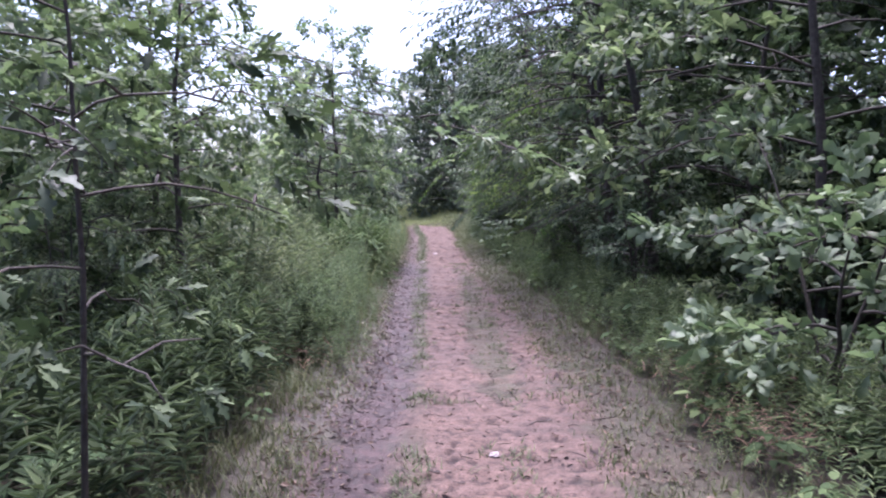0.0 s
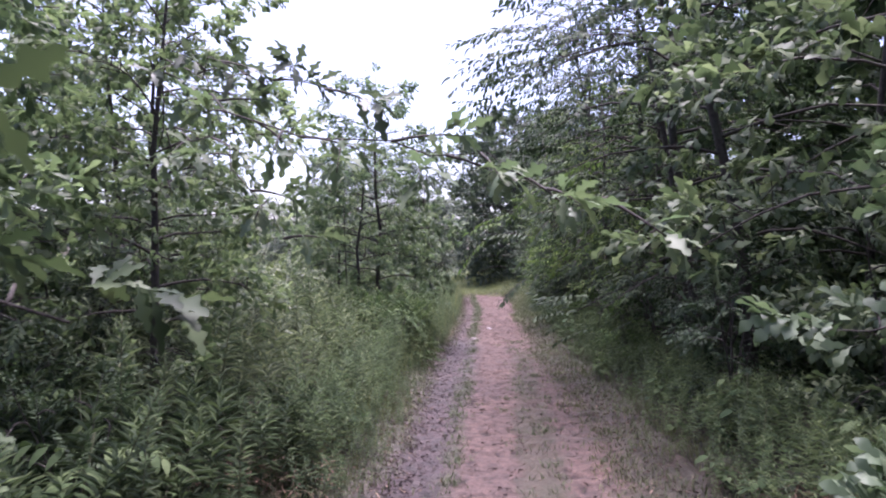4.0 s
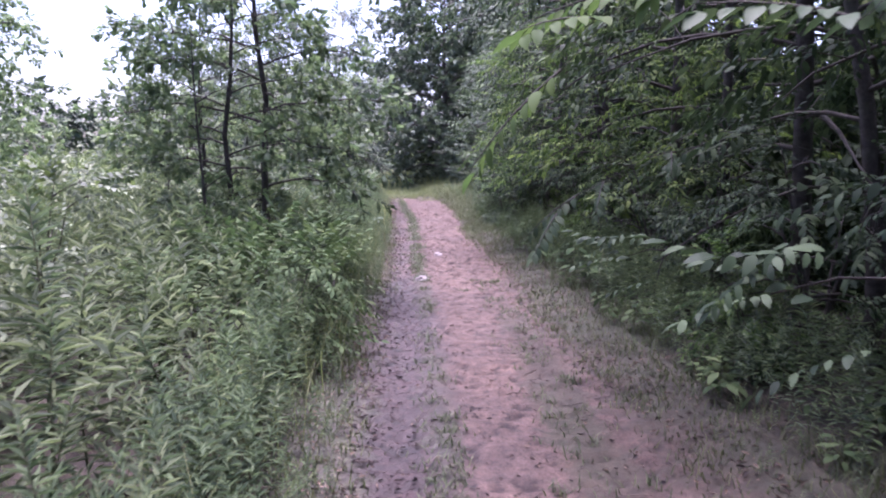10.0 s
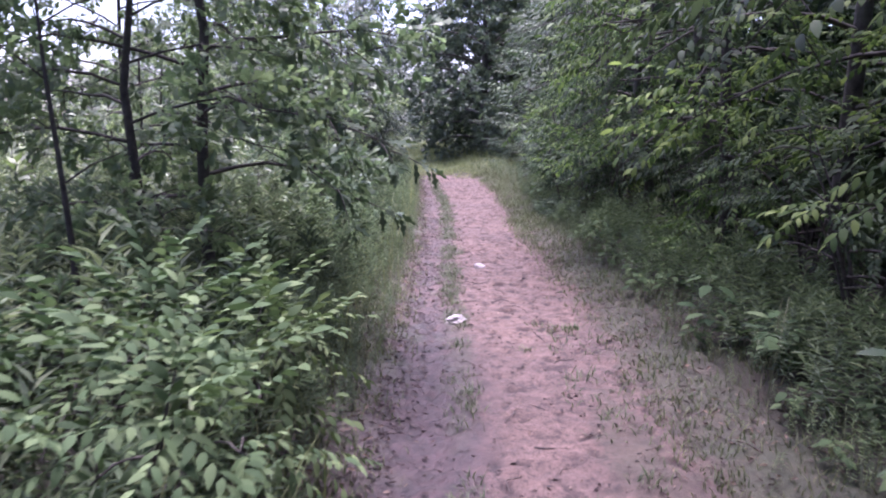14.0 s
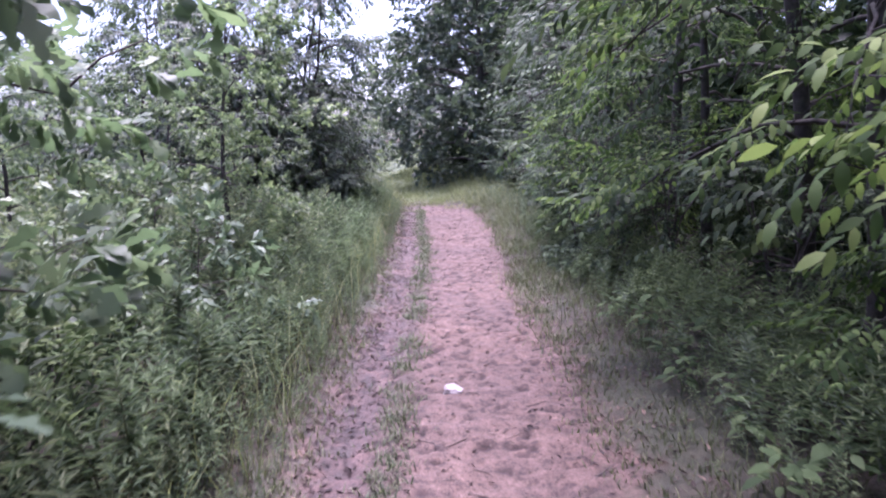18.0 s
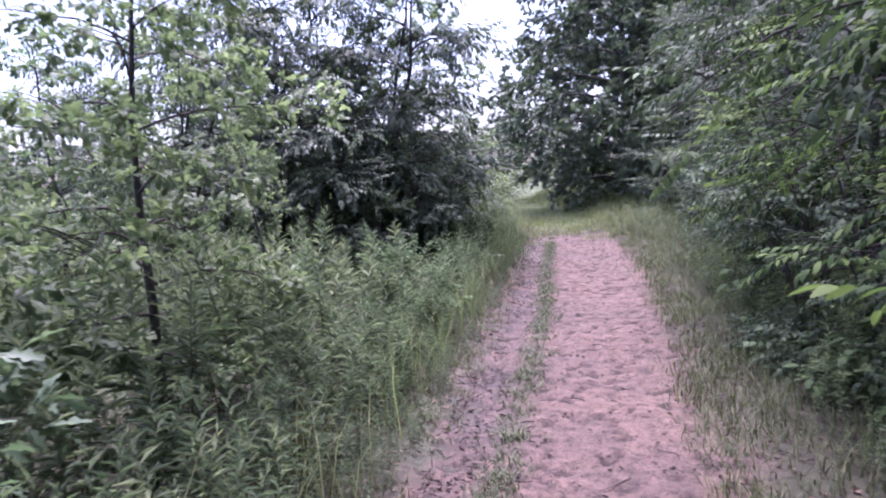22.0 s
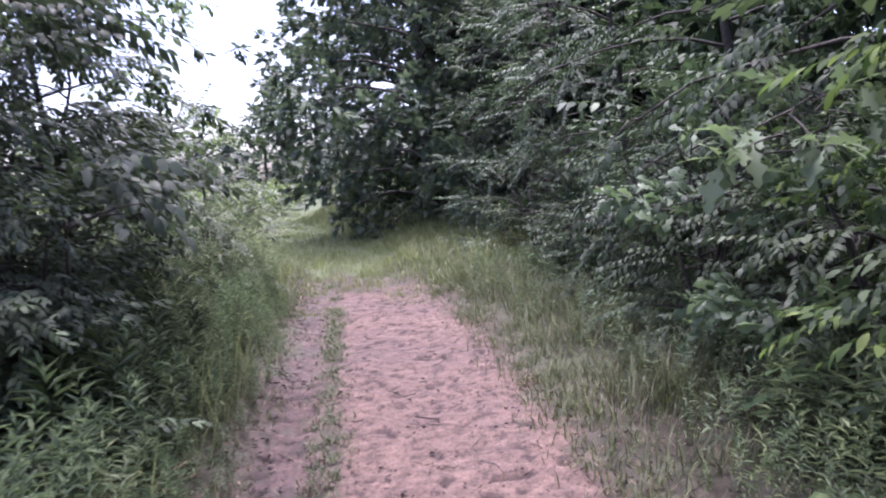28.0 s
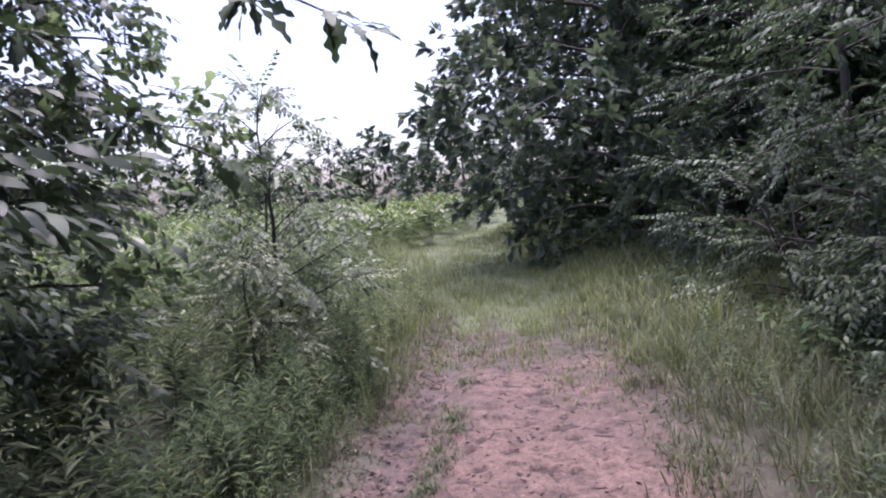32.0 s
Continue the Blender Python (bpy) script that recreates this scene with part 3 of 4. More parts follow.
low_oaks = plant_out(oak_low, [(2.25, 4.0, 20, 0.9), (3.1, 6.9, 130, 0.9), (-4.3, 6.4, 60, 1.1), (-3.4, 8.3, 180, 0.9), (2.0, 24.4, 40, 0.9),
                    (2.7, 29.3, 200, 1.0), (-2.8, 17.2, 250, 0.6)], "young oaks")
elm_a = tree("elm_tree", "dense elm with drooping leafy sprays down to the ground", "elm tree", ELM_AND_SHADE, "oval", 103,
             high=6.8, wide=2.25, base=0.16, limbs=26, kind="arch", count=1250, gaps=0.52, size=0.76, lean=(-0.12, 0.0), rise=0.45, droop=0.55, girth=0.07)
elm_b = tree("elm_tree", "elm with arching sprays of fresh green leaves", "elm tree", FRESH, "oval", 104,
             high=5.4, wide=1.9, base=0.22, limbs=22, kind="arch", count=1150, gaps=0.52, size=0.74, lean=(-0.12, 0.0), rise=0.4, droop=0.6, girth=0.08)
elms = plant_out(elm_a, [(2.9, 11.9, 10, 1.25), (2.75, 8.9, -35, 1.05), (2.9, 15.0, 35, 1.2), (2.75, 17.8, -20, 1.08), (2.5, 20.7, 48, 1.05), (2.6, 10.4, -50, 0.9)], "elms beside the track")
fresh_elms = plant_out(elm_b, [(2.85, 13.4, 40, 0.95), (2.4, 16.2, -30, 0.95), (2.4, 19.2, 20, 0.82), (2.5, 22.4, -10, 0.8)], "elms beside the track")
sage_elm = tree("elm_tree", "grey-green elm with dense leafy sprays", "elm tree", SAGE, "oval", 116,
                high=5.6, wide=2.0, base=0.12, limbs=26, kind="arch", count=1600, gaps=0.4, size=0.58, lean=(-0.1, 0.0), rise=0.42, droop=0.55, girth=0.07)
plant_out(sage_elm, [(2.9, 24.2, 25, 1.05), (2.85, 26.8, -35, 1.0), (2.75, 29.4, 10, 0.95), (2.6, 31.9, -50, 1.0), (2.4, 34.6, 42, 1.0)], "grey-green elms beside the track")
sage_shrub = tree("grey_shrub", "grey-green shrub with small leaves down to the grass", "shrub", SAGE, "oval", 117,
                  high=1.9, wide=1.15, base=0.05, limbs=20, kind="arch", count=760, gaps=0.4, size=0.54, rise=0.45, droop=0.45, stems=5, girth=0.04)
plant_out(sage_shrub, [(2.05, 23.9, 0, 1.0), (1.85, 25.6, 50, 1.0), (1.9, 27.3, 100, 0.95), (1.85, 28.9, 160, 1.0), (1.7, 30.7, 220, 1.05), (1.45, 32.6, 280, 1.1), (1.2, 34.6, 340, 1.1), (2.4, 26.4, 20, 1.2), (2.5, 29.8, 80, 1.2), (-2.45, 24.5, 15, 1.05), (-3.0, 23.2, 140, 0.7), (-2.8, 25.5, 260, 1.05)], "grey-green shrubs beside the track")
shrub = tree("elm_shrub", "dense dark green shrub with leaves down to the ground", "shrub", ELM_AND_SHADE, "oval", 105,
             high=1.9, wide=1.15, base=0.05, limbs=20, kind="arch", count=700, gaps=0.4, size=0.54, rise=0.4, droop=0.5, stems=5, girth=0.04)
plant_out(shrub, [(2.15, 7.7, 0, 0.72), (2.35, 8.9, 60, 0.9), (2.15, 10.3, 120, 0.9), (2.1, 11.8, 200, 0.85), (2.05, 13.1, 260, 0.85), (2.4, 14.5, 310, 0.75), (2.4, 15.8, 30, 0.75), (2.3, 17.3, 90, 0.85), (1.85, 18.6, 190, 0.85), (1.6, 19.7, 250, 0.95), (1.55, 21.0, 340, 0.95), (1.65, 22.4, 150, 1.0), (1.4, 19.0, 45, 0.65), (1.3, 20.3, 110, 0.7),
                  (1.6, 37.0, 70, 1.4), (2.6, 36.0, 170, 1.7), (-2.75, 5.0, 75, 0.75), (-3.3, 6.7, 190, 0.9), (-2.6, 3.4, 290, 0.55), (-1.75, 4.3, 20, 0.5), (-3.4, 24.0, 50, 1.3), (-4.4, 25.2, 110, 1.3)], "dark shrubs beside the track")
persimmon = tree("persimmon_sapling", "sapling with large broad hanging leaves", "sapling", FRESH, "oval", 112,
                 high=1.9, wide=0.75, base=0.2, limbs=12, kind="arch", count=170, size=0.8, rise=0.4, droop=0.7, stems=2, girth=0.03)
plant_out(persimmon, [(1.9, 15.2, 0, 0.8), (1.75, 10.4, 120, 0.5), (1.95, 19.9, 220, 0.7)], "broad-leaved saplings")
# Elm-dark leaves, so that gaps between the front trees look shaded.
back_tree = tree("woodland_tree", "leafy tree standing in the wood, coloured dark for its shade", "tree", ELM_AND_SHADE, "simple", 106, split=False,
                 high=8.5, wide=3.0, base=0.03, limbs=30, kind="tuft", count=860, size=2.0, rise=0.5, droop=0.4, girth=0.12, twig_every=9)
plant_out(back_tree, [(6.9, 0.5, 0, 1.0), (7.0, 4.8, 50, 1.0), (6.8, 8.8, 110, 1.0), (6.8, 12.6, 170, 1.0), (6.6, 16.4, 220, 1.0), (6.6, 20.2, 280, 1.0), (6.4, 24.0, 330, 1.0),
                      (6.4, 28.0, 30, 1.0), (6.8, 32.4, 80, 1.0), (10.6, 6.5, 140, 1.1), (10.5, 18.5, 200, 1.1), (5.8, -3.0, 20, 1.0),
                      (3.4, 40.2, 200, 0.95), (6.0, 36.2, 60, 1.0), (4.6, 37.6, 310, 0.8), (7.2, 37.5, 40, 1.1), (-3.5, -8.5, 0, 0.9), (1.0, -10.0, 70, 1.0), (-8.0, -7.0, 190, 1.0)], "trees of the wood")

tall_tree = tree("tall_tree", "tall dark tree at the edge of the clearing", "tree", HAZE_TINT, "simple", 115, split=False,
                 high=9.3, wide=4.5, base=0.05, limbs=44, kind="tuft", count=2300, size=1.7, rise=0.5, droop=0.4, girth=0.22, twig_every=9)
plant_out(tall_tree, [(0.7, 38.6, 0, 0.95), (5.0, 39.6, 110, 1.1), (1.4, 45.5, 230, 1.15), (10.0, 44.0, 300, 1.0)], "tall trees beyond the clearing")

# ---------------------------------------------------------------- trees on the left
sap_oak = tree("oak_sapling", "slender young oak with airy layered branches", "oak sapling", YOUNG, "obovate", 107,
               high=4.7, wide=1.35, base=0.2, limbs=24, kind="tuft", count=700, size=0.66, rise=0.45, droop=0.35, girth=0.045)
left_oaks = plant_out(sap_oak, [(-2.05, 13.4, 0, 1.0), (-2.35, 13.0, 150, 0.8), (-3.0, 14.4, 40, 0.72), (-4.2, 16.4, 220, 0.42), (-3.4, 4.4, 80, 1.3), (-4.0, 8.4, 300, 1.05), (-5.6, 11.0, 20, 0.95),
                    (-5.2, 6.0, 200, 1.35), (-6.5, 9.0, 120, 1.3), (-4.6, 18.8, 60, 0.62), (-4.8, 20.4, 10, 0.6), (-2.15, 18.0, 100, 0.62), (-3.2, 26.7, 30, 0.95), (-3.9, 20.9, 170, 0.62), (-5.9, 14.4, 250, 0.85), (-7.6, 17.2, 20, 0.95), (-3.3, 8.0, 45, 0.95), (-2.4, 6.3, 75, 0.85)], "young oaks on the left of the track")
thin_oak = tree("oak_sapling", "thin oak sapling with a few leafy side branches", "oak sapling", ELM_AND_SHADE, "fine_lobed", 119,
                high=2.7, wide=0.8, base=0.3, limbs=11, kind="tuft", count=60, size=0.68, rise=0.35, droop=0.4, girth=0.012)
thin_oaks = plant_out(thin_oak, [(-1.25, 2.3, 0, 1.0)], "thin saplings beside the track")
leafy_oak = tree("oak_sapling", "knee-high oak sapling with large lobed leaves", "oak sapling", OAK, "fine_lobed", 120,
                 high=1.35, wide=0.72, base=0.42, limbs=10, kind="tuft", count=40, size=1.0, rise=0.4, droop=0.3, girth=0.014)
plant_out(leafy_oak, [(-1.85, 16.4, 0, 0.72), (-2.35, 17.0, 120, 0.85), (-2.5, 15.9, 40, 0.75)], "leafy oak saplings in the weeds")
cherry = tree("black_cherry_tree", "dark leafy tree with a dense shaded crown", "tree", HAZE_TINT, "oval", 108,
              high=5.8, wide=2.0, base=0.1, limbs=28, kind="arch", count=1250, size=0.98, rise=0.5, droop=0.45, stems=2, girth=0.09)
plant_out(cherry, [(-3.3, 25.2, 0, 1.0), (-2.55, 24.5, 215, 0.5), (-4.6, 24.2, 100, 1.0), (-5.6, 26.0, 210, 0.9), (-6.9, 23.8, 300, 0.62), (-8.6, 25.6, 40, 0.6), (-7.6, 15.5, 20, 0.7), (-9.5, 12.0, 250, 0.8), (-3.5, 23.3, 190, 0.7), (-5.1, 22.6, 70, 0.85), (-3.05, 26.4, 130, 0.66)], "dark trees on the left of the track")
thicket = tree("thicket_shrub", "light green shrub among the weeds", "shrub", WEED, "simple", 109,
               high=2.0, wide=1.1, base=0.06, limbs=18, kind="arch", count=420, size=0.7, rise=0.55, droop=0.35, stems=4, girth=0.03)
plant_out(thicket, [(-3.6, 31.4, 90, 0.7), (-4.8, 12.2, 310, 0.9), (-5.2, 29.2, 40, 0.6), (-6.2, 18.0, 200, 0.9), (-3.0, 10.6, 130, 0.7),
                    (-6.6, 31.0, 10, 0.8), (-8.4, 33.0, 100, 1.0), (-5.2, 34.8, 170, 0.7), (-10.5, 30.0, 220, 1.1), (-7.6, 5.0, 30, 1.1), (-2.9, 15.6, 77, 0.7), (-3.0, 7.0, 15, 0.7), (-2.9, 9.2, 200, 0.65)], "shrubs on the left of the track")

willow = tree("willow_shrub", "upright airy shrub with narrow grey-green leaves", "shrub", WEED, "simple", 113,
              high=2.75, wide=0.85, base=0.06, limbs=26, kind="arch", count=420, size=0.62, rise=0.75, droop=0.2, gaps=0.35, girth=0.03)
plant_out(willow, [(-2.55, 28.8, 0, 0.86), (-2.35, 28.0, 80, 0.45), (-2.85, 29.3, 200, 0.7), (-4.9, 32.6, 240, 0.75)], "upright shrubs on the left of the track")
bramble = tree("bramble", "arching bramble with fresh green leaves", "bramble", BROAD, "oval", 118,
               high=0.9, wide=0.6, base=0.1, limbs=16, kind="arch", count=120, size=0.62, rise=0.5, droop=0.6, stems=5, girth=0.015)
plant_out(bramble, [(-1.35, 10.7, 0, 0.95), (-1.3, 11.5, 100, 0.85), (-1.6, 9.7, 200, 0.8), (-1.75, 11.2, 40, 1.0), (-1.9, 14.6, 150, 0.8), (-1.7, 20.9, 250, 0.8)], "brambles beside the track")
# Dark leaf colour deepens the hollows of the wood, as shade would.
wood_shrub = tree("woodland_shrub", "bushy undergrowth coloured dark for the shade of the wood", "shrub", ELM_AND_SHADE, "simple", 114, split=False,
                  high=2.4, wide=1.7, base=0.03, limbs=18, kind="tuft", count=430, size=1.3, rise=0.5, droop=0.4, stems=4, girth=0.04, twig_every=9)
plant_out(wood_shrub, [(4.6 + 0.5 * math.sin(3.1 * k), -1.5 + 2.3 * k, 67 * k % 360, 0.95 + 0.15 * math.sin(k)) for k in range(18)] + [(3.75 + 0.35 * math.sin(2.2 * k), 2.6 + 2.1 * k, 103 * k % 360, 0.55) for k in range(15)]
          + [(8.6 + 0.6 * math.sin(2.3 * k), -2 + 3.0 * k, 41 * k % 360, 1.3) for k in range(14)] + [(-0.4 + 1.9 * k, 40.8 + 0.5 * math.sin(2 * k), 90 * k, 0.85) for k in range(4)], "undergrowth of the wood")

# low branches that reach out beside and over the track; dark leaves on some oaks are painted shade
near_branch(left_oaks[17], [(-2.35, 6.2, 2.3), (-1.5, 4.6, 2.35), (-0.8, 3.5, 2.02), (-0.38, 3.15, 1.83), (0.02, 3.1, 1.77), (0.45, 3.0, 1.63)], OAK, "lobed", "tuft", 15, 0.58, 403)
near_branch(left_oaks[17], [(-2.3, 6.2, 2.0), (-1.3, 4.3, 2.1), (-0.65, 3.4, 1.8), (-0.4, 3.2, 1.5)], OAK, "lobed", "tuft", 7, 0.58, 413)
near_branch(left_oaks[17], [(-2.4, 6.3, 2.4), (-1.4, 4.4, 2.35), (-0.7, 3.5, 2.12), (-0.3, 3.25, 1.95)], HAZE_TINT, "lobed", "tuft", 9, 0.58, 418)
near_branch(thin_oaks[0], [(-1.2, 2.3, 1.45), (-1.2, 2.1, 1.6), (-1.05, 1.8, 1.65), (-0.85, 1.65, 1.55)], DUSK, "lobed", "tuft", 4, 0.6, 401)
near_branch(elms[1], [(2.75, 8.9, 2.4), (1.4, 8.5, 2.6), (0.4, 8.15, 2.15), (-0.08, 8.0, 1.62)], FRESH, "oval", "arch", 8, 0.6, 404)
near_branch(elms[1], [(2.7, 8.7, 2.0), (1.5, 7.8, 2.2), (0.7, 7.4, 1.95), (0.3, 7.25, 1.65)], ELM_AND_SHADE, "oval", "arch", 6, 0.52, 414)
near_branch(elms[0], [(2.9, 11.6, 1.5), (1.6, 10.4, 1.6), (0.65, 9.75, 1.4), (0.2, 9.45, 1.1)], ELM_AND_SHADE, "oval", "arch", 7, 0.52, 405)
# Dark leaf colour puts shade on this branch and the next.
near_branch(left_oaks[0], [(-2.05, 13.4, 1.7), (-1.5, 12.85, 1.52), (-1.1, 12.7, 1.48), (-0.72, 12.7, 1.3)], ELM_AND_SHADE, "lobed", "tuft", 7, 0.85, 406)
near_branch(left_oaks[0], [(-2.05, 13.35, 1.5), (-1.6, 12.8, 1.36), (-1.2, 12.65, 1.18), (-0.92, 12.65, 1.02)], ELM_AND_SHADE, "lobed", "tuft", 5, 0.8, 415)
near_branch(left_oaks[0], [(-2.05, 13.4, 2.1), (-1.75, 13.3, 1.95), (-1.3, 13.2, 1.92), (-0.88, 13.2, 1.92)], OAK, "lobed", "tuft", 6, 0.85, 416)
near_branch(fresh_elms[0], [(2.75, 13.5, 2.3), (2.1, 14.8, 2.5), (1.7, 15.5, 2.3), (1.45, 15.6, 1.8)], ELM_AND_SHADE, "oval", "arch", 7, 0.46, 417)
near_branch(fresh_elms[1], [(2.35, 16.2, 2.3), (1.7, 16.7, 2.5), (1.3, 16.8, 2.1), (1.15, 16.8, 1.6)], ELM_AND_SHADE, "oval", "arch", 10, 0.58, 407)
near_branch(fresh_elms[3], [(2.5, 22.2, 1.7), (1.7, 21.8, 1.9), (1.0, 21.6, 1.75), (0.6, 21.5, 1.4)], FRESH, "oval", "arch", 5, 0.7, 408)
near_branch(low_oaks[4], [(2.0, 24.3, 1.3), (1.5, 23.6, 1.65), (0.95, 22.9, 1.62), (0.7, 22.7, 1.48)], OAK, "lobed", "tuft", 6, 0.95, 409)
# Leaves coloured dark, as silhouettes against the bright sky.
near_branch(left_oaks[12], [(-3.2, 26.7, 2.3), (-2.3, 26.0, 2.3), (-1.65, 25.7, 2.0), (-1.22, 25.65, 1.58)], ELM_AND_SHADE, "lobed", "tuft", 7, 0.8, 410)
near_branch(left_oaks[12], [(-3.2, 26.7, 2.8), (-2.0, 26.1, 2.65), (-1.2, 25.7, 2.25), (-0.85, 25.65, 1.98)], ELM_AND_SHADE, "lobed", "tuft", 5, 0.8, 411)

# distant treeline
far_tree = tree("far_tree", "distant leafy tree across the field", "tree", DUSK, "simple", 110, split=False,
                high=7.0, wide=3.6, base=0.02, limbs=22, kind="tuft", count=190, size=4.6, rise=0.5, droop=0.35, girth=0.15, twig_every=99)
far_spots = []
for k in range(26):
    a = radians(-2 + k * 3.3)
    d = 88 + 14 * math.sin(k * 2.7)
    far_spots.append((-d * math.sin(a) + 2, 18 + d * math.cos(a), k * 77 % 360, 0.85 + 0.3 * abs(math.sin(k * 1.9))))
plant_out(far_tree, far_spots, "distant treeline")


# ---------------------------------------------------------------- weeds, seedlings and grass
def weed(seed, high=0.9, leaves=34, long=0.1):
    """An upright leafy weed: leaves all round the stem, drooping below, a tuft on top."""
    r = np.random.default_rng(seed)
    s = np.linspace(0, 1, 5)
    bend = np.array([r.normal(0, 0.12), r.normal(0, 0.12), 0]) * high
    line = s[:, None] * np.array([0, 0, high]) + (s**2)[:, None] * bend
    t = 0.15 + 0.85 * ((np.arange(leaves) + 0.5) / leaves) ** 0.62
    az = np.arange(leaves) * 2.4 + r.normal(0, 0.3, leaves)
    lift = -0.08 + 1.55 * t**3.4 + r.normal(0, 0.18, leaves)
    d = np.stack([np.cos(az), np.sin(az), lift], -1)
    n = np.stack([-np.cos(az) * lift, -np.sin(az) * lift, np.ones(leaves)], -1)
    p = np.stack([np.interp(t, s, line[:, c]) for c in range(3)], -1)
    size = long * (0.45 + 0.75 * np.sin(math.pi * t**1.4) ** 0.7) * r.uniform(0.8, 1.2, leaves)
    return tube(line, 0.006 * (1.2 - s) + 0.0015, 3), Leaves(p, unit(d), unit(n), size)


def pinnate(seed, high=0.6, fronds=6):
    """A seedling with long leaves of many leaflets."""
    r = np.random.default_rng(seed)
    some, wood = [], [tube([(0, 0, -0.02), (0.01, 0, high * 0.5), (0.0, 0.02, high)], [0.008, 0.006, 0.004], 4)]
    for k in range(fronds):
        a, h, long = k * 2.4, high * r.uniform(0.55, 1.0), r.uniform(0.28, 0.42)
        q = np.linspace(0, 1, 5)
        out = np.array([math.cos(a), math.sin(a), 0])
        rib = np.array([0, 0, h]) + (q * long)[:, None] * out + np.stack([0 * q, 0 * q, long * (0.55 * q - 0.6 * q**2)], -1)
        some.append(Leaves(rib[:-1], np.diff(rib, axis=0), np.tile((0.0, 0, 1), (4, 1)), np.linalg.norm(np.diff(rib, axis=0), axis=1) * 1.1, np.full(4, 0.08)))
        m = 13
        t = 0.2 + 0.8 * (np.arange(m) // 2) / (m // 2)
        side = np.where(np.arange(m) % 2, 1.0, -1.0)
        across = np.cross((0, 0, 1), out)
        d = 0.45 * out + side[:, None] * across + np.array([0, 0, -0.3])
        d[-1] = out + (0, 0, -0.4)
        p = np.stack([np.interp(t, q, rib[:, c]) for c in range(3)], -1)
        some.append(Leaves(p, unit(d), np.tile((0.0, 0, 1), (m, 1)) + r.normal(0, 0.15, (m, 3)), r.uniform(0.085, 0.12, m), np.full(m, 0.75)))
    return stacked(wood), Leaves.joined(some)


def broad(seed, high=0.4, count=16):
    """A low plant with broad oval leaves."""
    r = np.random.default_rng(seed)
    az, t = np.arange(count) * 2.4, r.uniform(0.35, 1.0, count)
    out = np.stack([np.cos(az), np.sin(az), 0 * az], -1)
    wood = [tube([(0, 0, -0.02), (0, 0.01, high)], [0.006, 0.003], 3)]
    p = np.stack([0 * t, 0 * t, t * high], -1) + out * 0.08 * r.uniform(0.2, 1.4, count)[:, None]
    d = out + np.stack([0 * t, 0 * t, r.uniform(-0.4, 0.3, count)], -1)
    return stacked(wood), Leaves(p, unit(d), np.tile((0.0, 0, 1), (count, 1)) + r.normal(0, 0.2, (count, 3)), r.uniform(0.09, 0.16, count), np.full(count, 1.2))


def plant_thing(name, label, made, shape, leaf, group):
    ob = tagged(new(name), label, "weed", group)
    part("stem", mesh_of("stem", *made[0], STEM, True), ob)
    part("leaves", mesh_of("leaves", *made[1].arrays(shape), leaf), ob)
    return ob


def near_plants():
    r = np.random.default_rng(50)
    weeds = [plant_thing("goldenrod", "upright leafy green weed beside the track", weed(60 + k, 0.75 + 0.09 * k, 64, 0.105), "lance", GOLDENROD, "weeds beside the track") for k in range(6)]
    seedl = [plant_thing("ash_seedling", "seedling with long leaves of many leaflets", pinnate(70 + k, 0.5 + 0.1 * k), "oval", BROAD, "seedlings beside the track") for k in range(3)]
    herbs = [plant_thing("broadleaf_plant", "low plant with broad oval leaves", broad(80 + k, 0.28 + 0.1 * k), "oval", BROAD, "low broad-leaved plants") for k in range(4)]
    used = set()
    def put(proto, x, y, size):
        m = pose(x, y, float(ground_z(x, y)) - 0.01, r.normal(0, 4), r.normal(0, 4), r.uniform(0, 360))
        ob = proto if proto.name not in used else copy_thing(proto, m)
        used.add(proto.name)
        ob.matrix_basis = m
        ob.scale = (size, size, size)
    for k in range(255):
        y = r.uniform(5.2, 31) if k < 225 else r.uniform(2.0, 5.2)
        off = 0.35 + 1.3 * r.uniform() ** 1.2
        if 21.5 < y < 25.2 and off > 0.3:
            y -= 3.8
        put(weeds[k % 6], float(track_left(y)) - off, y, (0.55 + 0.4 * smoothstep(0.2, 1.2, off)) * r.uniform(0.8, 1.15))
    for k in range(5):
        y = r.uniform(2.2, 5.5)
        put(seedl[k % 3], float(track_left(y)) - r.uniform(0.5, 1.9), y, r.uniform(0.8, 1.2))
    for k in range(120):
        y = r.uniform(3.5, 31)
        if k % 3:
            put(herbs[k % 4], float(track_right(y)) + r.uniform(0.45, 1.6) + 0.9 * (y > 24), y, r.uniform(0.7, 1.1))
        else:
            put(herbs[k % 4], float(track_left(y)) - r.uniform(0.35, 1.6), y if k % 2 else r.uniform(1.8, 6.0), r.uniform(0.5, 0.8))


def scatter_stuff(name, label, category, mat, shape, protos, spots, sizes, seed, stem_mat=None):
    """Many plants joined into one mesh."""
    r = np.random.default_rng(seed)
    some = []
    for (x, y), size in zip(spots, sizes):
        one = protos[r.integers(len(protos))]
        a = r.uniform(0, 6.28)
        turn = np.array([[math.cos(a), -math.sin(a), 0], [math.sin(a), math.cos(a), 0], [0, 0, 1]])
        some.append(one.moved(turn, np.array([x, y, float(ground_z(x, y))]), size))
    tagged(new(name, mesh_of(name, *Leaves.joined(some).arrays(shape), mat)), label, category, kind="stuff")


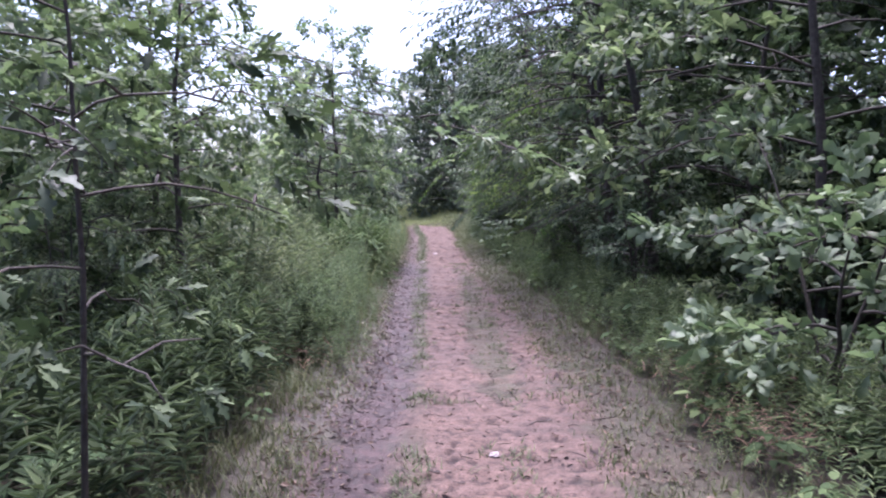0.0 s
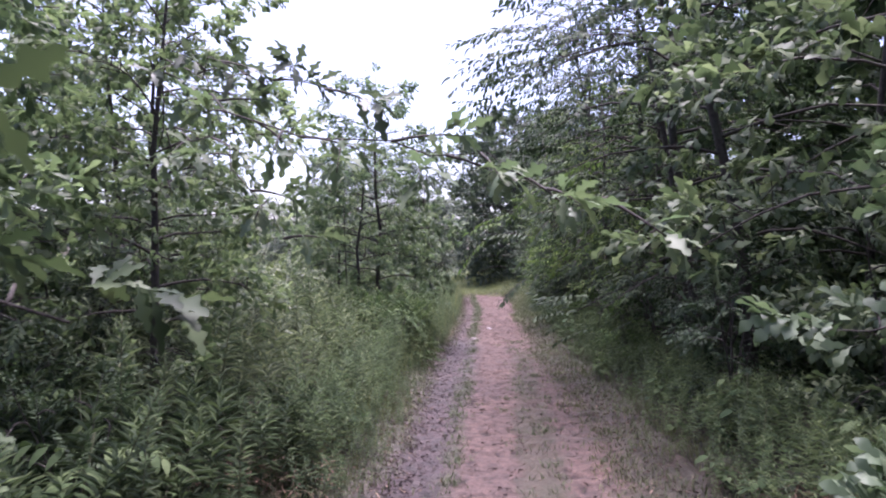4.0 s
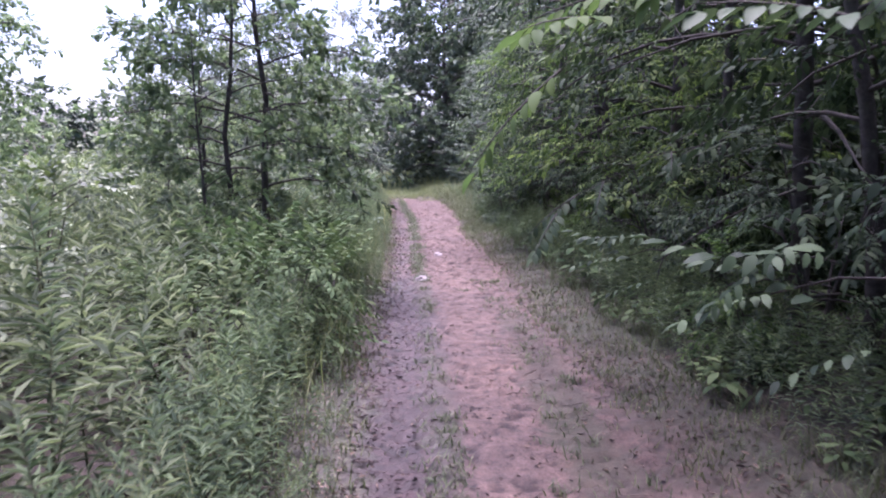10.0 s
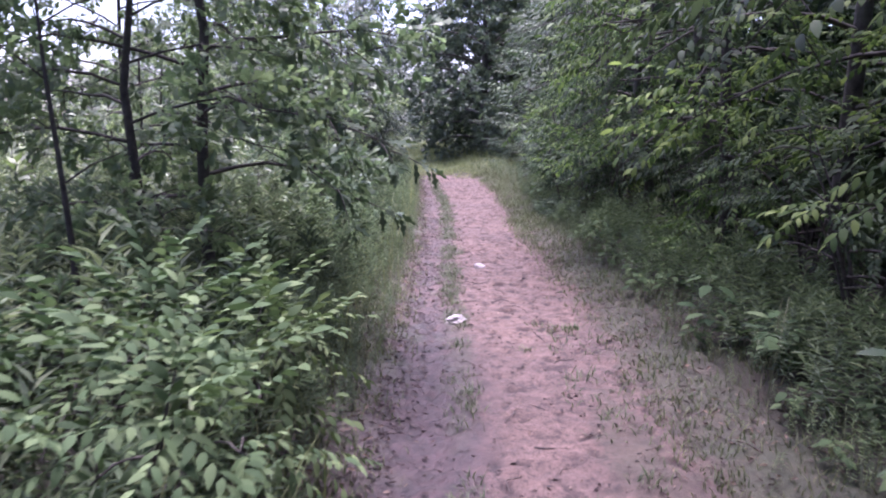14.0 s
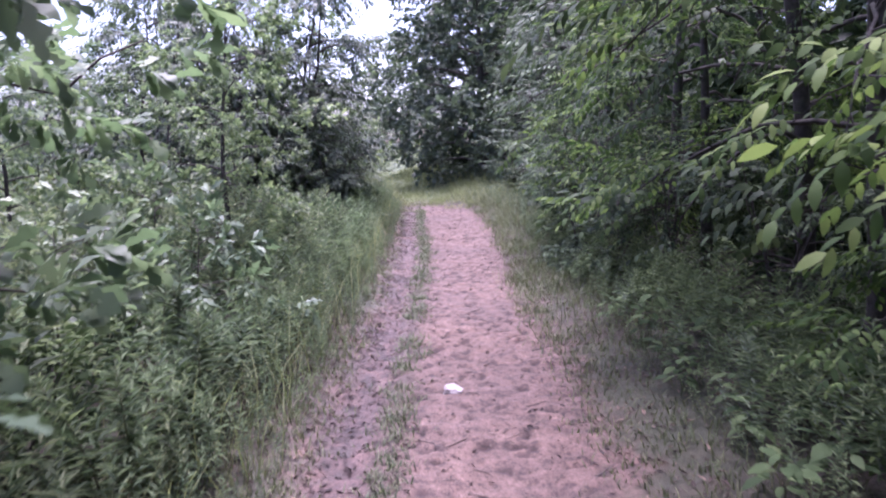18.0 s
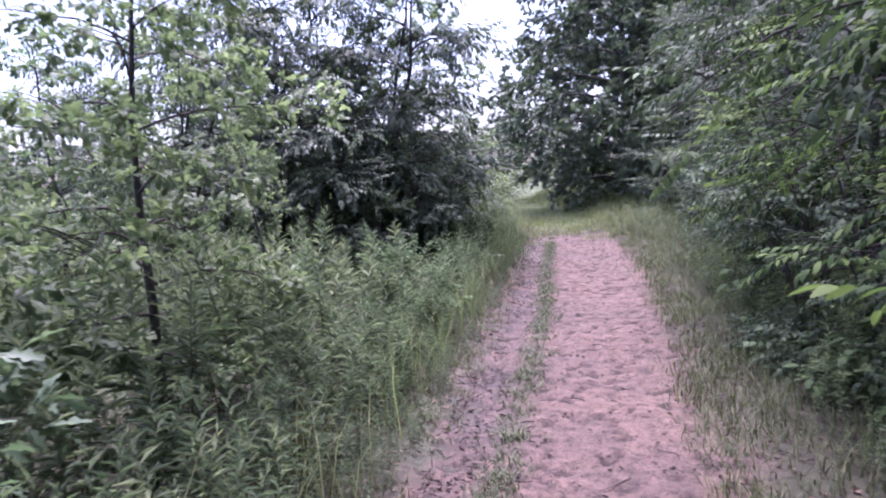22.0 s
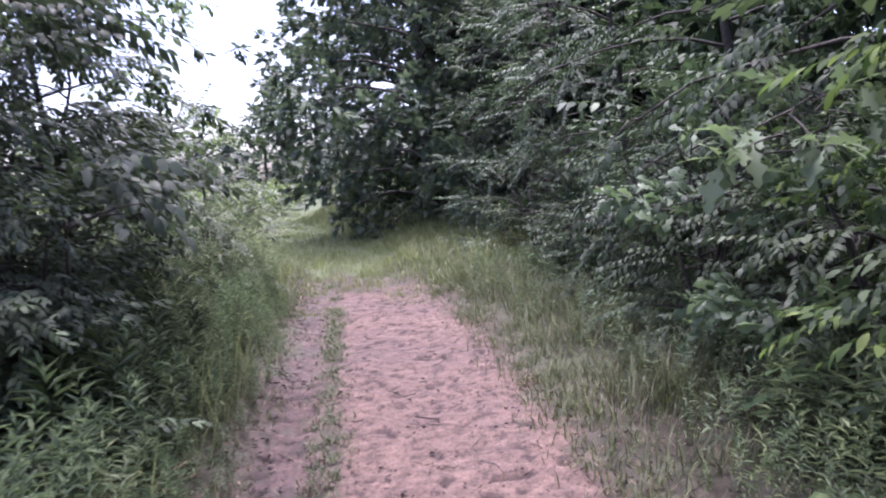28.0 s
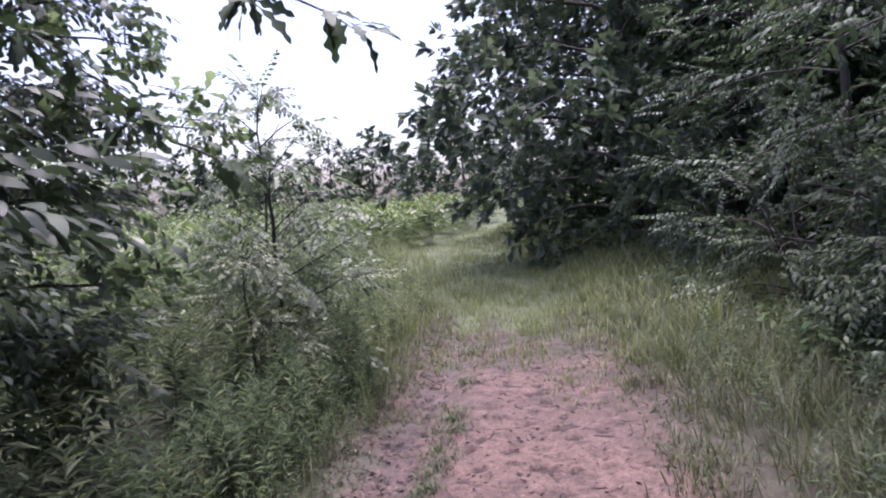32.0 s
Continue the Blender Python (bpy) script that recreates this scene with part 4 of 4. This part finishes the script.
def weed_fields():
    r = np.random.default_rng(90)
    protos = [weed(200 + k, 1.0, 28, 0.128)[1] for k in range(8)]
    bushy = [weed(240 + k, 0.8, 18, 0.2)[1] for k in range(6)]
    n = 3900
    y = r.uniform(0.5, 33, n)
    off = 0.3 + 4.6 * r.uniform(size=n) ** 1.15
    x = track_left(y) - off
    size = (0.45 + 0.5 * smoothstep(0.2, 1.1, off)) * r.uniform(0.55, 1.15, n)
    # Weeds are left out of the stretches meant to look shaded.
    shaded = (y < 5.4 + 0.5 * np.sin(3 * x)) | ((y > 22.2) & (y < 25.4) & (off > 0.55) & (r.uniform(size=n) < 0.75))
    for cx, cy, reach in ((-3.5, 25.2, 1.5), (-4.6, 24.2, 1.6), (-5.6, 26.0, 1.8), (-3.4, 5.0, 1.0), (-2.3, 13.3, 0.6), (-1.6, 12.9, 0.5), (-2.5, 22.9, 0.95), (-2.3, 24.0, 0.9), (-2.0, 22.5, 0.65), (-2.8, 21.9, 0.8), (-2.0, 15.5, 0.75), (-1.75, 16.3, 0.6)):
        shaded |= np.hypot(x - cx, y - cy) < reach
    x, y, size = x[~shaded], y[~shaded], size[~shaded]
    scatter_stuff("weed_bank", "dense bank of upright green weeds", "weeds", WEED, "lance", protos, np.stack([x, y], -1), size, 91)
    m = 1700
    yy = r.uniform(5.2, 29, m)
    xx = track_left(yy) - 0.04 - 0.6 * r.uniform(size=m)
    scatter_stuff("edge_weeds", "low leafy weeds along the edge of the track", "weeds", GOLDENROD, "lance", protos, np.stack([xx, yy], -1), (0.16 + 0.42 * smoothstep(0, 0.55, track_left(yy) - xx)) * r.uniform(0.7, 1.2, m), 98)
    n = 3000
    y, x = r.uniform(-2, 60, n), -5.2 - 22 * r.uniform(size=n) ** 1.4
    scatter_stuff("field_weeds", "bright green weeds of the open field", "weeds", FIELD, "simple", bushy, np.stack([x, y], -1), r.uniform(0.7, 1.6, n), 92)
    y, x = r.uniform(50, 100, 800), r.uniform(-45, 12, 800)
    scatter_stuff("far_field_weeds", "pale green weeds of the far field", "weeds", FIELD, "simple", bushy, np.stack([x, y], -1), r.uniform(1.3, 2.2, 800), 97)
    n = 900
    y = r.uniform(0, 36, n)
    x = track_right(y) + 0.35 + 2.4 * r.uniform(size=n)
    keep = (y < 23) | (x > track_right(y) + 1.3)
    x, y, n = x[keep], y[keep], int(keep.sum())
    m = 640
    yy = r.uniform(4.5, 30, m)
    xx = track_right(yy) + 0.35 + 1.4 * r.uniform(size=m)
    scatter_stuff("verge_weeds", "low green weeds below the trees", "weeds", WEED, "lance", protos, np.stack([xx, yy], -1), r.uniform(0.22, 0.5, m), 94)
    m = 1900
    yy = r.uniform(2.5, 24, m)
    out = 0.04 + 1.25 * r.uniform(size=m) ** 0.85
    scatter_stuff("verge_plants", "lush low plants along the foot of the trees", "weeds", BRIGHT, "lance", protos, np.stack([track_right(yy) + out, yy], -1), (0.12 + 0.4 * smoothstep(0.1, 0.9, out)) * r.uniform(0.7, 1.2, m), 99)
    low = [broad(300 + k, 0.34, 18)[1] for k in range(6)]
    scatter_stuff("undergrowth", "low dark undergrowth below the trees", "undergrowth", BROAD, "oval", low, np.stack([x, y], -1), r.uniform(0.45, 0.8, n), 93)


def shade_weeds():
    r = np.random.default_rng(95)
    # Elm-dark leaf colour stands for the shade under the left-hand trees.
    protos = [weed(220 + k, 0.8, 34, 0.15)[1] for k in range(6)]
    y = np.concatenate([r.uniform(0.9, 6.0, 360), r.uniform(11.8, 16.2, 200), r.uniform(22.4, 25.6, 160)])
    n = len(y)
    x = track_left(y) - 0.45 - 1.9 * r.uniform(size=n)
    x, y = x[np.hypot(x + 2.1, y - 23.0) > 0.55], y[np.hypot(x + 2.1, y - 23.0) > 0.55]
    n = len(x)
    scatter_stuff("shaded_weeds", "leafy weeds coloured dark for the shade under the trees", "weeds", ELM_AND_SHADE, "lance", protos, np.stack([x, y], -1), r.uniform(0.4, 0.95, n), 96)


def blades(name, label, mat, x, y, high, seed, lean=0.45, width=1.0):
    r = np.random.default_rng(seed)
    n = len(x)
    a = r.uniform(0, 2 * math.pi, n)
    d = np.stack([np.cos(a) * lean * r.uniform(0.2, 1.4, n), np.sin(a) * lean * r.uniform(0.2, 1.4, n), np.ones(n)], -1)
    up = np.stack([np.cos(a), np.sin(a), np.full(n, -0.4)], -1) * -1
    w = width * 0.28 / np.maximum(high, 0.05)
    made = Leaves(np.stack([x, y, surface(x, y) - 0.005], -1), unit(d), unit(up), high, w)
    tagged(new(name, mesh_of(name, *made.arrays("blade"), mat)), label, "grass", kind="stuff")


def clumped(r, n, per, spread, x, y):
    k = n // per
    pick = r.integers(0, len(x), k)
    cx, cy = np.repeat(x[pick], per), np.repeat(y[pick], per)
    return cx + r.normal(0, spread, len(cx)), cy + r.normal(0, spread, len(cy))


def grasses():
    r = np.random.default_rng(120)
    y = r.uniform(0, 33, 9000)
    off = r.uniform(0, 1, 9000) ** 1.4
    x = np.where(r.uniform(size=9000) < np.where(y > 18, 0.42, 0.6), track_left(y) - 0.02 - 0.8 * off, track_right(y) - np.where(y > 20, 0.04, 0.2) + (0.95 + 0.75 * (y > 22.5)) * off)
    x, y = clumped(r, 62000, 12, 0.085, x, y)
    edge = np.maximum(track_left(y) - x, x - track_right(y))
    blades("verge_grass", "uneven grass along the edges of the track", GRASS, x, y, (0.06 + 0.05 * ((x > 0) & (y > 17)) + np.where(y > 23.5, 0.24, np.where(x < 0, 0.13, 0.08)) * smoothstep(0, 0.7, edge)) * r.uniform(0.5, 1.3, len(x)), 121, 0.7)
    y = r.uniform(0, 30.5, 2600)
    keep = lumps(y * 0 + 0.3, y, 1.6, 31) > -0.45
    y = y[keep]
    x = np.where((r.uniform(size=len(y)) < 0.5) | (y > 14), strip_x(y) + r.normal(0, 0.055, len(y)), 0.42 + r.normal(0, 0.16, len(y)))
    x, y = clumped(r, 15000, 9, 0.038, x, y)
    blades("track_grass", "thin worn strip of grass between the ruts", GRASS, x, y, r.uniform(0.02, 0.085, len(x)), 122, 1.0)
    y = r.uniform(6, 31, 7000)
    x = track_left(y) - 0.2 - np.where(r.uniform(size=7000) < 0.65, 0.55, 2.4) * r.uniform(size=7000)
    x, y = clumped(r, 2200, 5, 0.08, x, y)
    blades("weed_grass", "tall thin pale grass among the weeds", TALLGRASS, x, y, r.uniform(0.25, 0.7, len(x)), 125, 0.4)
    y = 28.0 + 27 * r.uniform(size=9000) ** 1.3
    x = np.where(r.uniform(size=9000) < 0.6, r.uniform(-9, 3.2, 9000), r.uniform(-3.4, 1.4, 9000))
    x, y = clumped(r, 42000, 9, 0.12, x, y)
    off = np.maximum(track_left(y) - x, x - track_right(y)) + 0.25 * lumps(x, y, 0.9, 17)
    high = (0.13 + 0.45 * smoothstep(-0.1, 1.7, off)) * r.uniform(0.5, 1.35, len(x)) * smoothstep(27.6, 31.2, y + 1.1 * lumps(x, y, 1.3, 28))
    ok = high > 0.03
    blades("meadow_grass", "pale seeding grass of the clearing", TALLGRASS, x[ok], y[ok], high[ok], 123, 0.4, 1.6)


def litter():
    r = np.random.default_rng(140)
    n = 27000
    y = r.uniform(0.5, 32, n)
    u = r.uniform(size=n)
    l, rr = track_left(y), track_right(y)
    x = np.where(u < 0.4, l + r.normal(-0.08, 0.17, n), np.where(u < 0.82, rr - 0.16 + np.abs(r.normal(0, 0.42, n)), l + (rr - l) * r.uniform(size=n)))
    a = r.uniform(0, 6.28, n)
    d = np.stack([np.cos(a), np.sin(a), r.normal(0, 0.25, n)], -1)
    nn = np.stack([r.normal(0, 0.4, n), r.normal(0, 0.4, n), np.ones(n)], -1)
    on = (x > l) & (x < rr)
    size = np.where(on, 0.008 + 0.034 * r.uniform(size=n) ** 3, 0.014 + 0.034 * r.uniform(size=n) ** 2) * np.where(y < 9, 1.25, 1.0)
    made = Leaves(np.stack([x, y, surface(x, y) + 0.008], -1), unit(d), unit(nn), size, r.uniform(0.35, 1.1, n))
    tagged(new("leaf_litter", mesh_of("leaf_litter", *made.arrays("crisp"), LITTER)), "scattered brown dead leaves on the track", "dead leaves", kind="stuff")
    m = 24000
    y = r.uniform(0.8, 31, m)
    l, rr = track_left(y), track_right(y)
    edge = r.uniform(size=m) < 0.42
    x = np.where(edge, l + np.abs(r.normal(-0.03, 0.17, m)), l + (rr - l) * r.uniform(size=m))
    keep = lumps(x, y, 0.5, 29) + 0.35 * lumps(x, y, 0.16, 30) + 0.6 * edge * (y < 20) > 0.12
    x, y = x[keep], y[keep]
    m = len(x)
    a = r.normal(0, 0.8, m) + np.where(r.uniform(size=m) < 0.5, 0, math.pi)
    d = np.stack([np.cos(a), np.sin(a), r.normal(0, 0.15, m)], -1)
    made = Leaves(np.stack([x, y, surface(x, y) + 0.003], -1), unit(d), np.stack([r.normal(0, 0.4, m), r.normal(0, 0.4, m), np.ones(m)], -1), 0.008 + 0.034 * r.uniform(size=m) ** 2, r.uniform(0.5, 1.3, m))
    tagged(new("leaf_crumbs", mesh_of("leaf_crumbs", *made.arrays("crisp"), CRUMB)), "dark crumbs of leaf and bark trodden into the track", "leaf crumbs", kind="stuff")
    some = []
    for k in range(1900):
        y = r.uniform(0.8, 30.5)
        l, rr = float(track_left(y)), float(track_right(y))
        x = r.uniform(l - 0.15, rr + 0.25)
        a, long = r.uniform(0, 6.28), 0.02 + 0.17 * r.uniform() ** 3
        p = np.array([[x + q * long * math.cos(a) + r.normal(0, 0.12 * long), y + q * long * math.sin(a) + r.normal(0, 0.12 * long), 0] for q in (0, 0.5, 1)])
        p[:, 2] = surface(p[:, 0], p[:, 1]) + 0.006
        some.append(tube(p, np.array([0.004, 0.005, 0.002]) * r.uniform(0.3, 0.85), 3))
    tagged(new("twigs", mesh_of("twigs", *stacked(some), TWIG, True)), "small dark twigs scattered on the track", "twigs", kind="stuff")




def dead_sapling(x, y, high, lean):
    s = np.linspace(0, 1, 7)
    line = np.stack([lean * s, 0.04 * np.sin(6 * s), high * s - 0.03], -1)
    ob = tagged(new("dead_sapling"), "thin bare dead sapling pole", "dead sapling")
    part("trunk", mesh_of("trunk", *tube(line, 0.02 * (1.15 - s), 6), BARK, True), ob)
    for k in range(5):
        h, a = 0.45 + 0.1 * k, k * 2.2
        foot = np.array([np.interp(h, s, line[:, c]) for c in range(3)])
        tip = foot + np.array([0.3 * math.cos(a), 0.3 * math.sin(a), 0.16])
        part("limb", mesh_of("limb", *tube(np.stack([foot, (foot + tip) / 2 + (0, 0, 0.02), tip]), np.array([0.006, 0.005, 0.002]), 4), BARK, True), ob)
    ob.matrix_basis = pose(x, y, float(ground_z(x, y)))


dead_sapling(-2.35, 12.3, 2.5, -0.08)
dead_sapling(-3.35, 15.2, 2.8, 0.12)
dead_sapling(-2.6, 20.2, 1.7, -0.25)


def stone(x, y, size, seed):
    r = np.random.default_rng(seed)
    bm = bmesh.new()
    bmesh.ops.create_icosphere(bm, subdivisions=3, radius=1.0)
    for v in bm.verts:
        d = 1 + 0.5 * noise.noise(v.co * 1.6 + Vector((seed, 0, 0))) + 0.25 * noise.noise(v.co * 4.0 + Vector((0, seed, 0)))
        v.co = Vector((v.co.x * d * size, v.co.y * d * size * 0.75, max(v.co.z, -0.5) * d * size * 0.5))
    me = bpy.data.meshes.new("stone")
    bm.to_mesh(me)
    bm.free()
    me.materials.append(STONE)
    ob = tagged(new("stone", me), "small pale stone lying in the soil of the track", "stone", "pale stones")
    ob.matrix_basis = pose(x, y, float(surface(np.array(x), np.array(y))) + 0.1 * size, 0, 0, r.uniform(0, 360))


for k, (x, y, size) in enumerate(((-0.43, 14.0, 0.075), (-0.2, 16.1, 0.06), (0.28, 3.75, 0.03))):
    stone(x, y, size, 500 + k)

near_plants()
weed_fields()
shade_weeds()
grasses()
litter()


def straw(x, y, spread, count, seed):
    r = np.random.default_rng(seed)
    a = r.uniform(0, 6.28, count)
    p = np.stack([x + r.normal(0, spread, count), y + r.normal(0, spread, count), np.zeros(count)], -1)
    p[:, 2] = ground_z(p[:, 0], p[:, 1]) + r.uniform(0, 0.12, count)
    d = np.stack([np.cos(a), np.sin(a), r.uniform(-0.3, 0.9, count)], -1)
    long = r.uniform(0.12, 0.4, count)
    made = Leaves(p, unit(d), np.stack([r.normal(0, 0.5, count), r.normal(0, 0.5, count), np.ones(count)], -1), long, 0.3 / np.maximum(long, 0.1))
    tagged(new("dry_brush", mesh_of("dry_brush", *made.arrays("blade"), STRAW)), "clump of dry brown dead stalks", "dead stalks", kind="stuff")


straw(2.1, 5.2, 0.24, 420, 601)
straw(1.9, 3.9, 0.2, 240, 602)
straw(-2.1, 23.0, 0.34, 800, 603)
straw(-1.35, 5.6, 0.22, 240, 605)
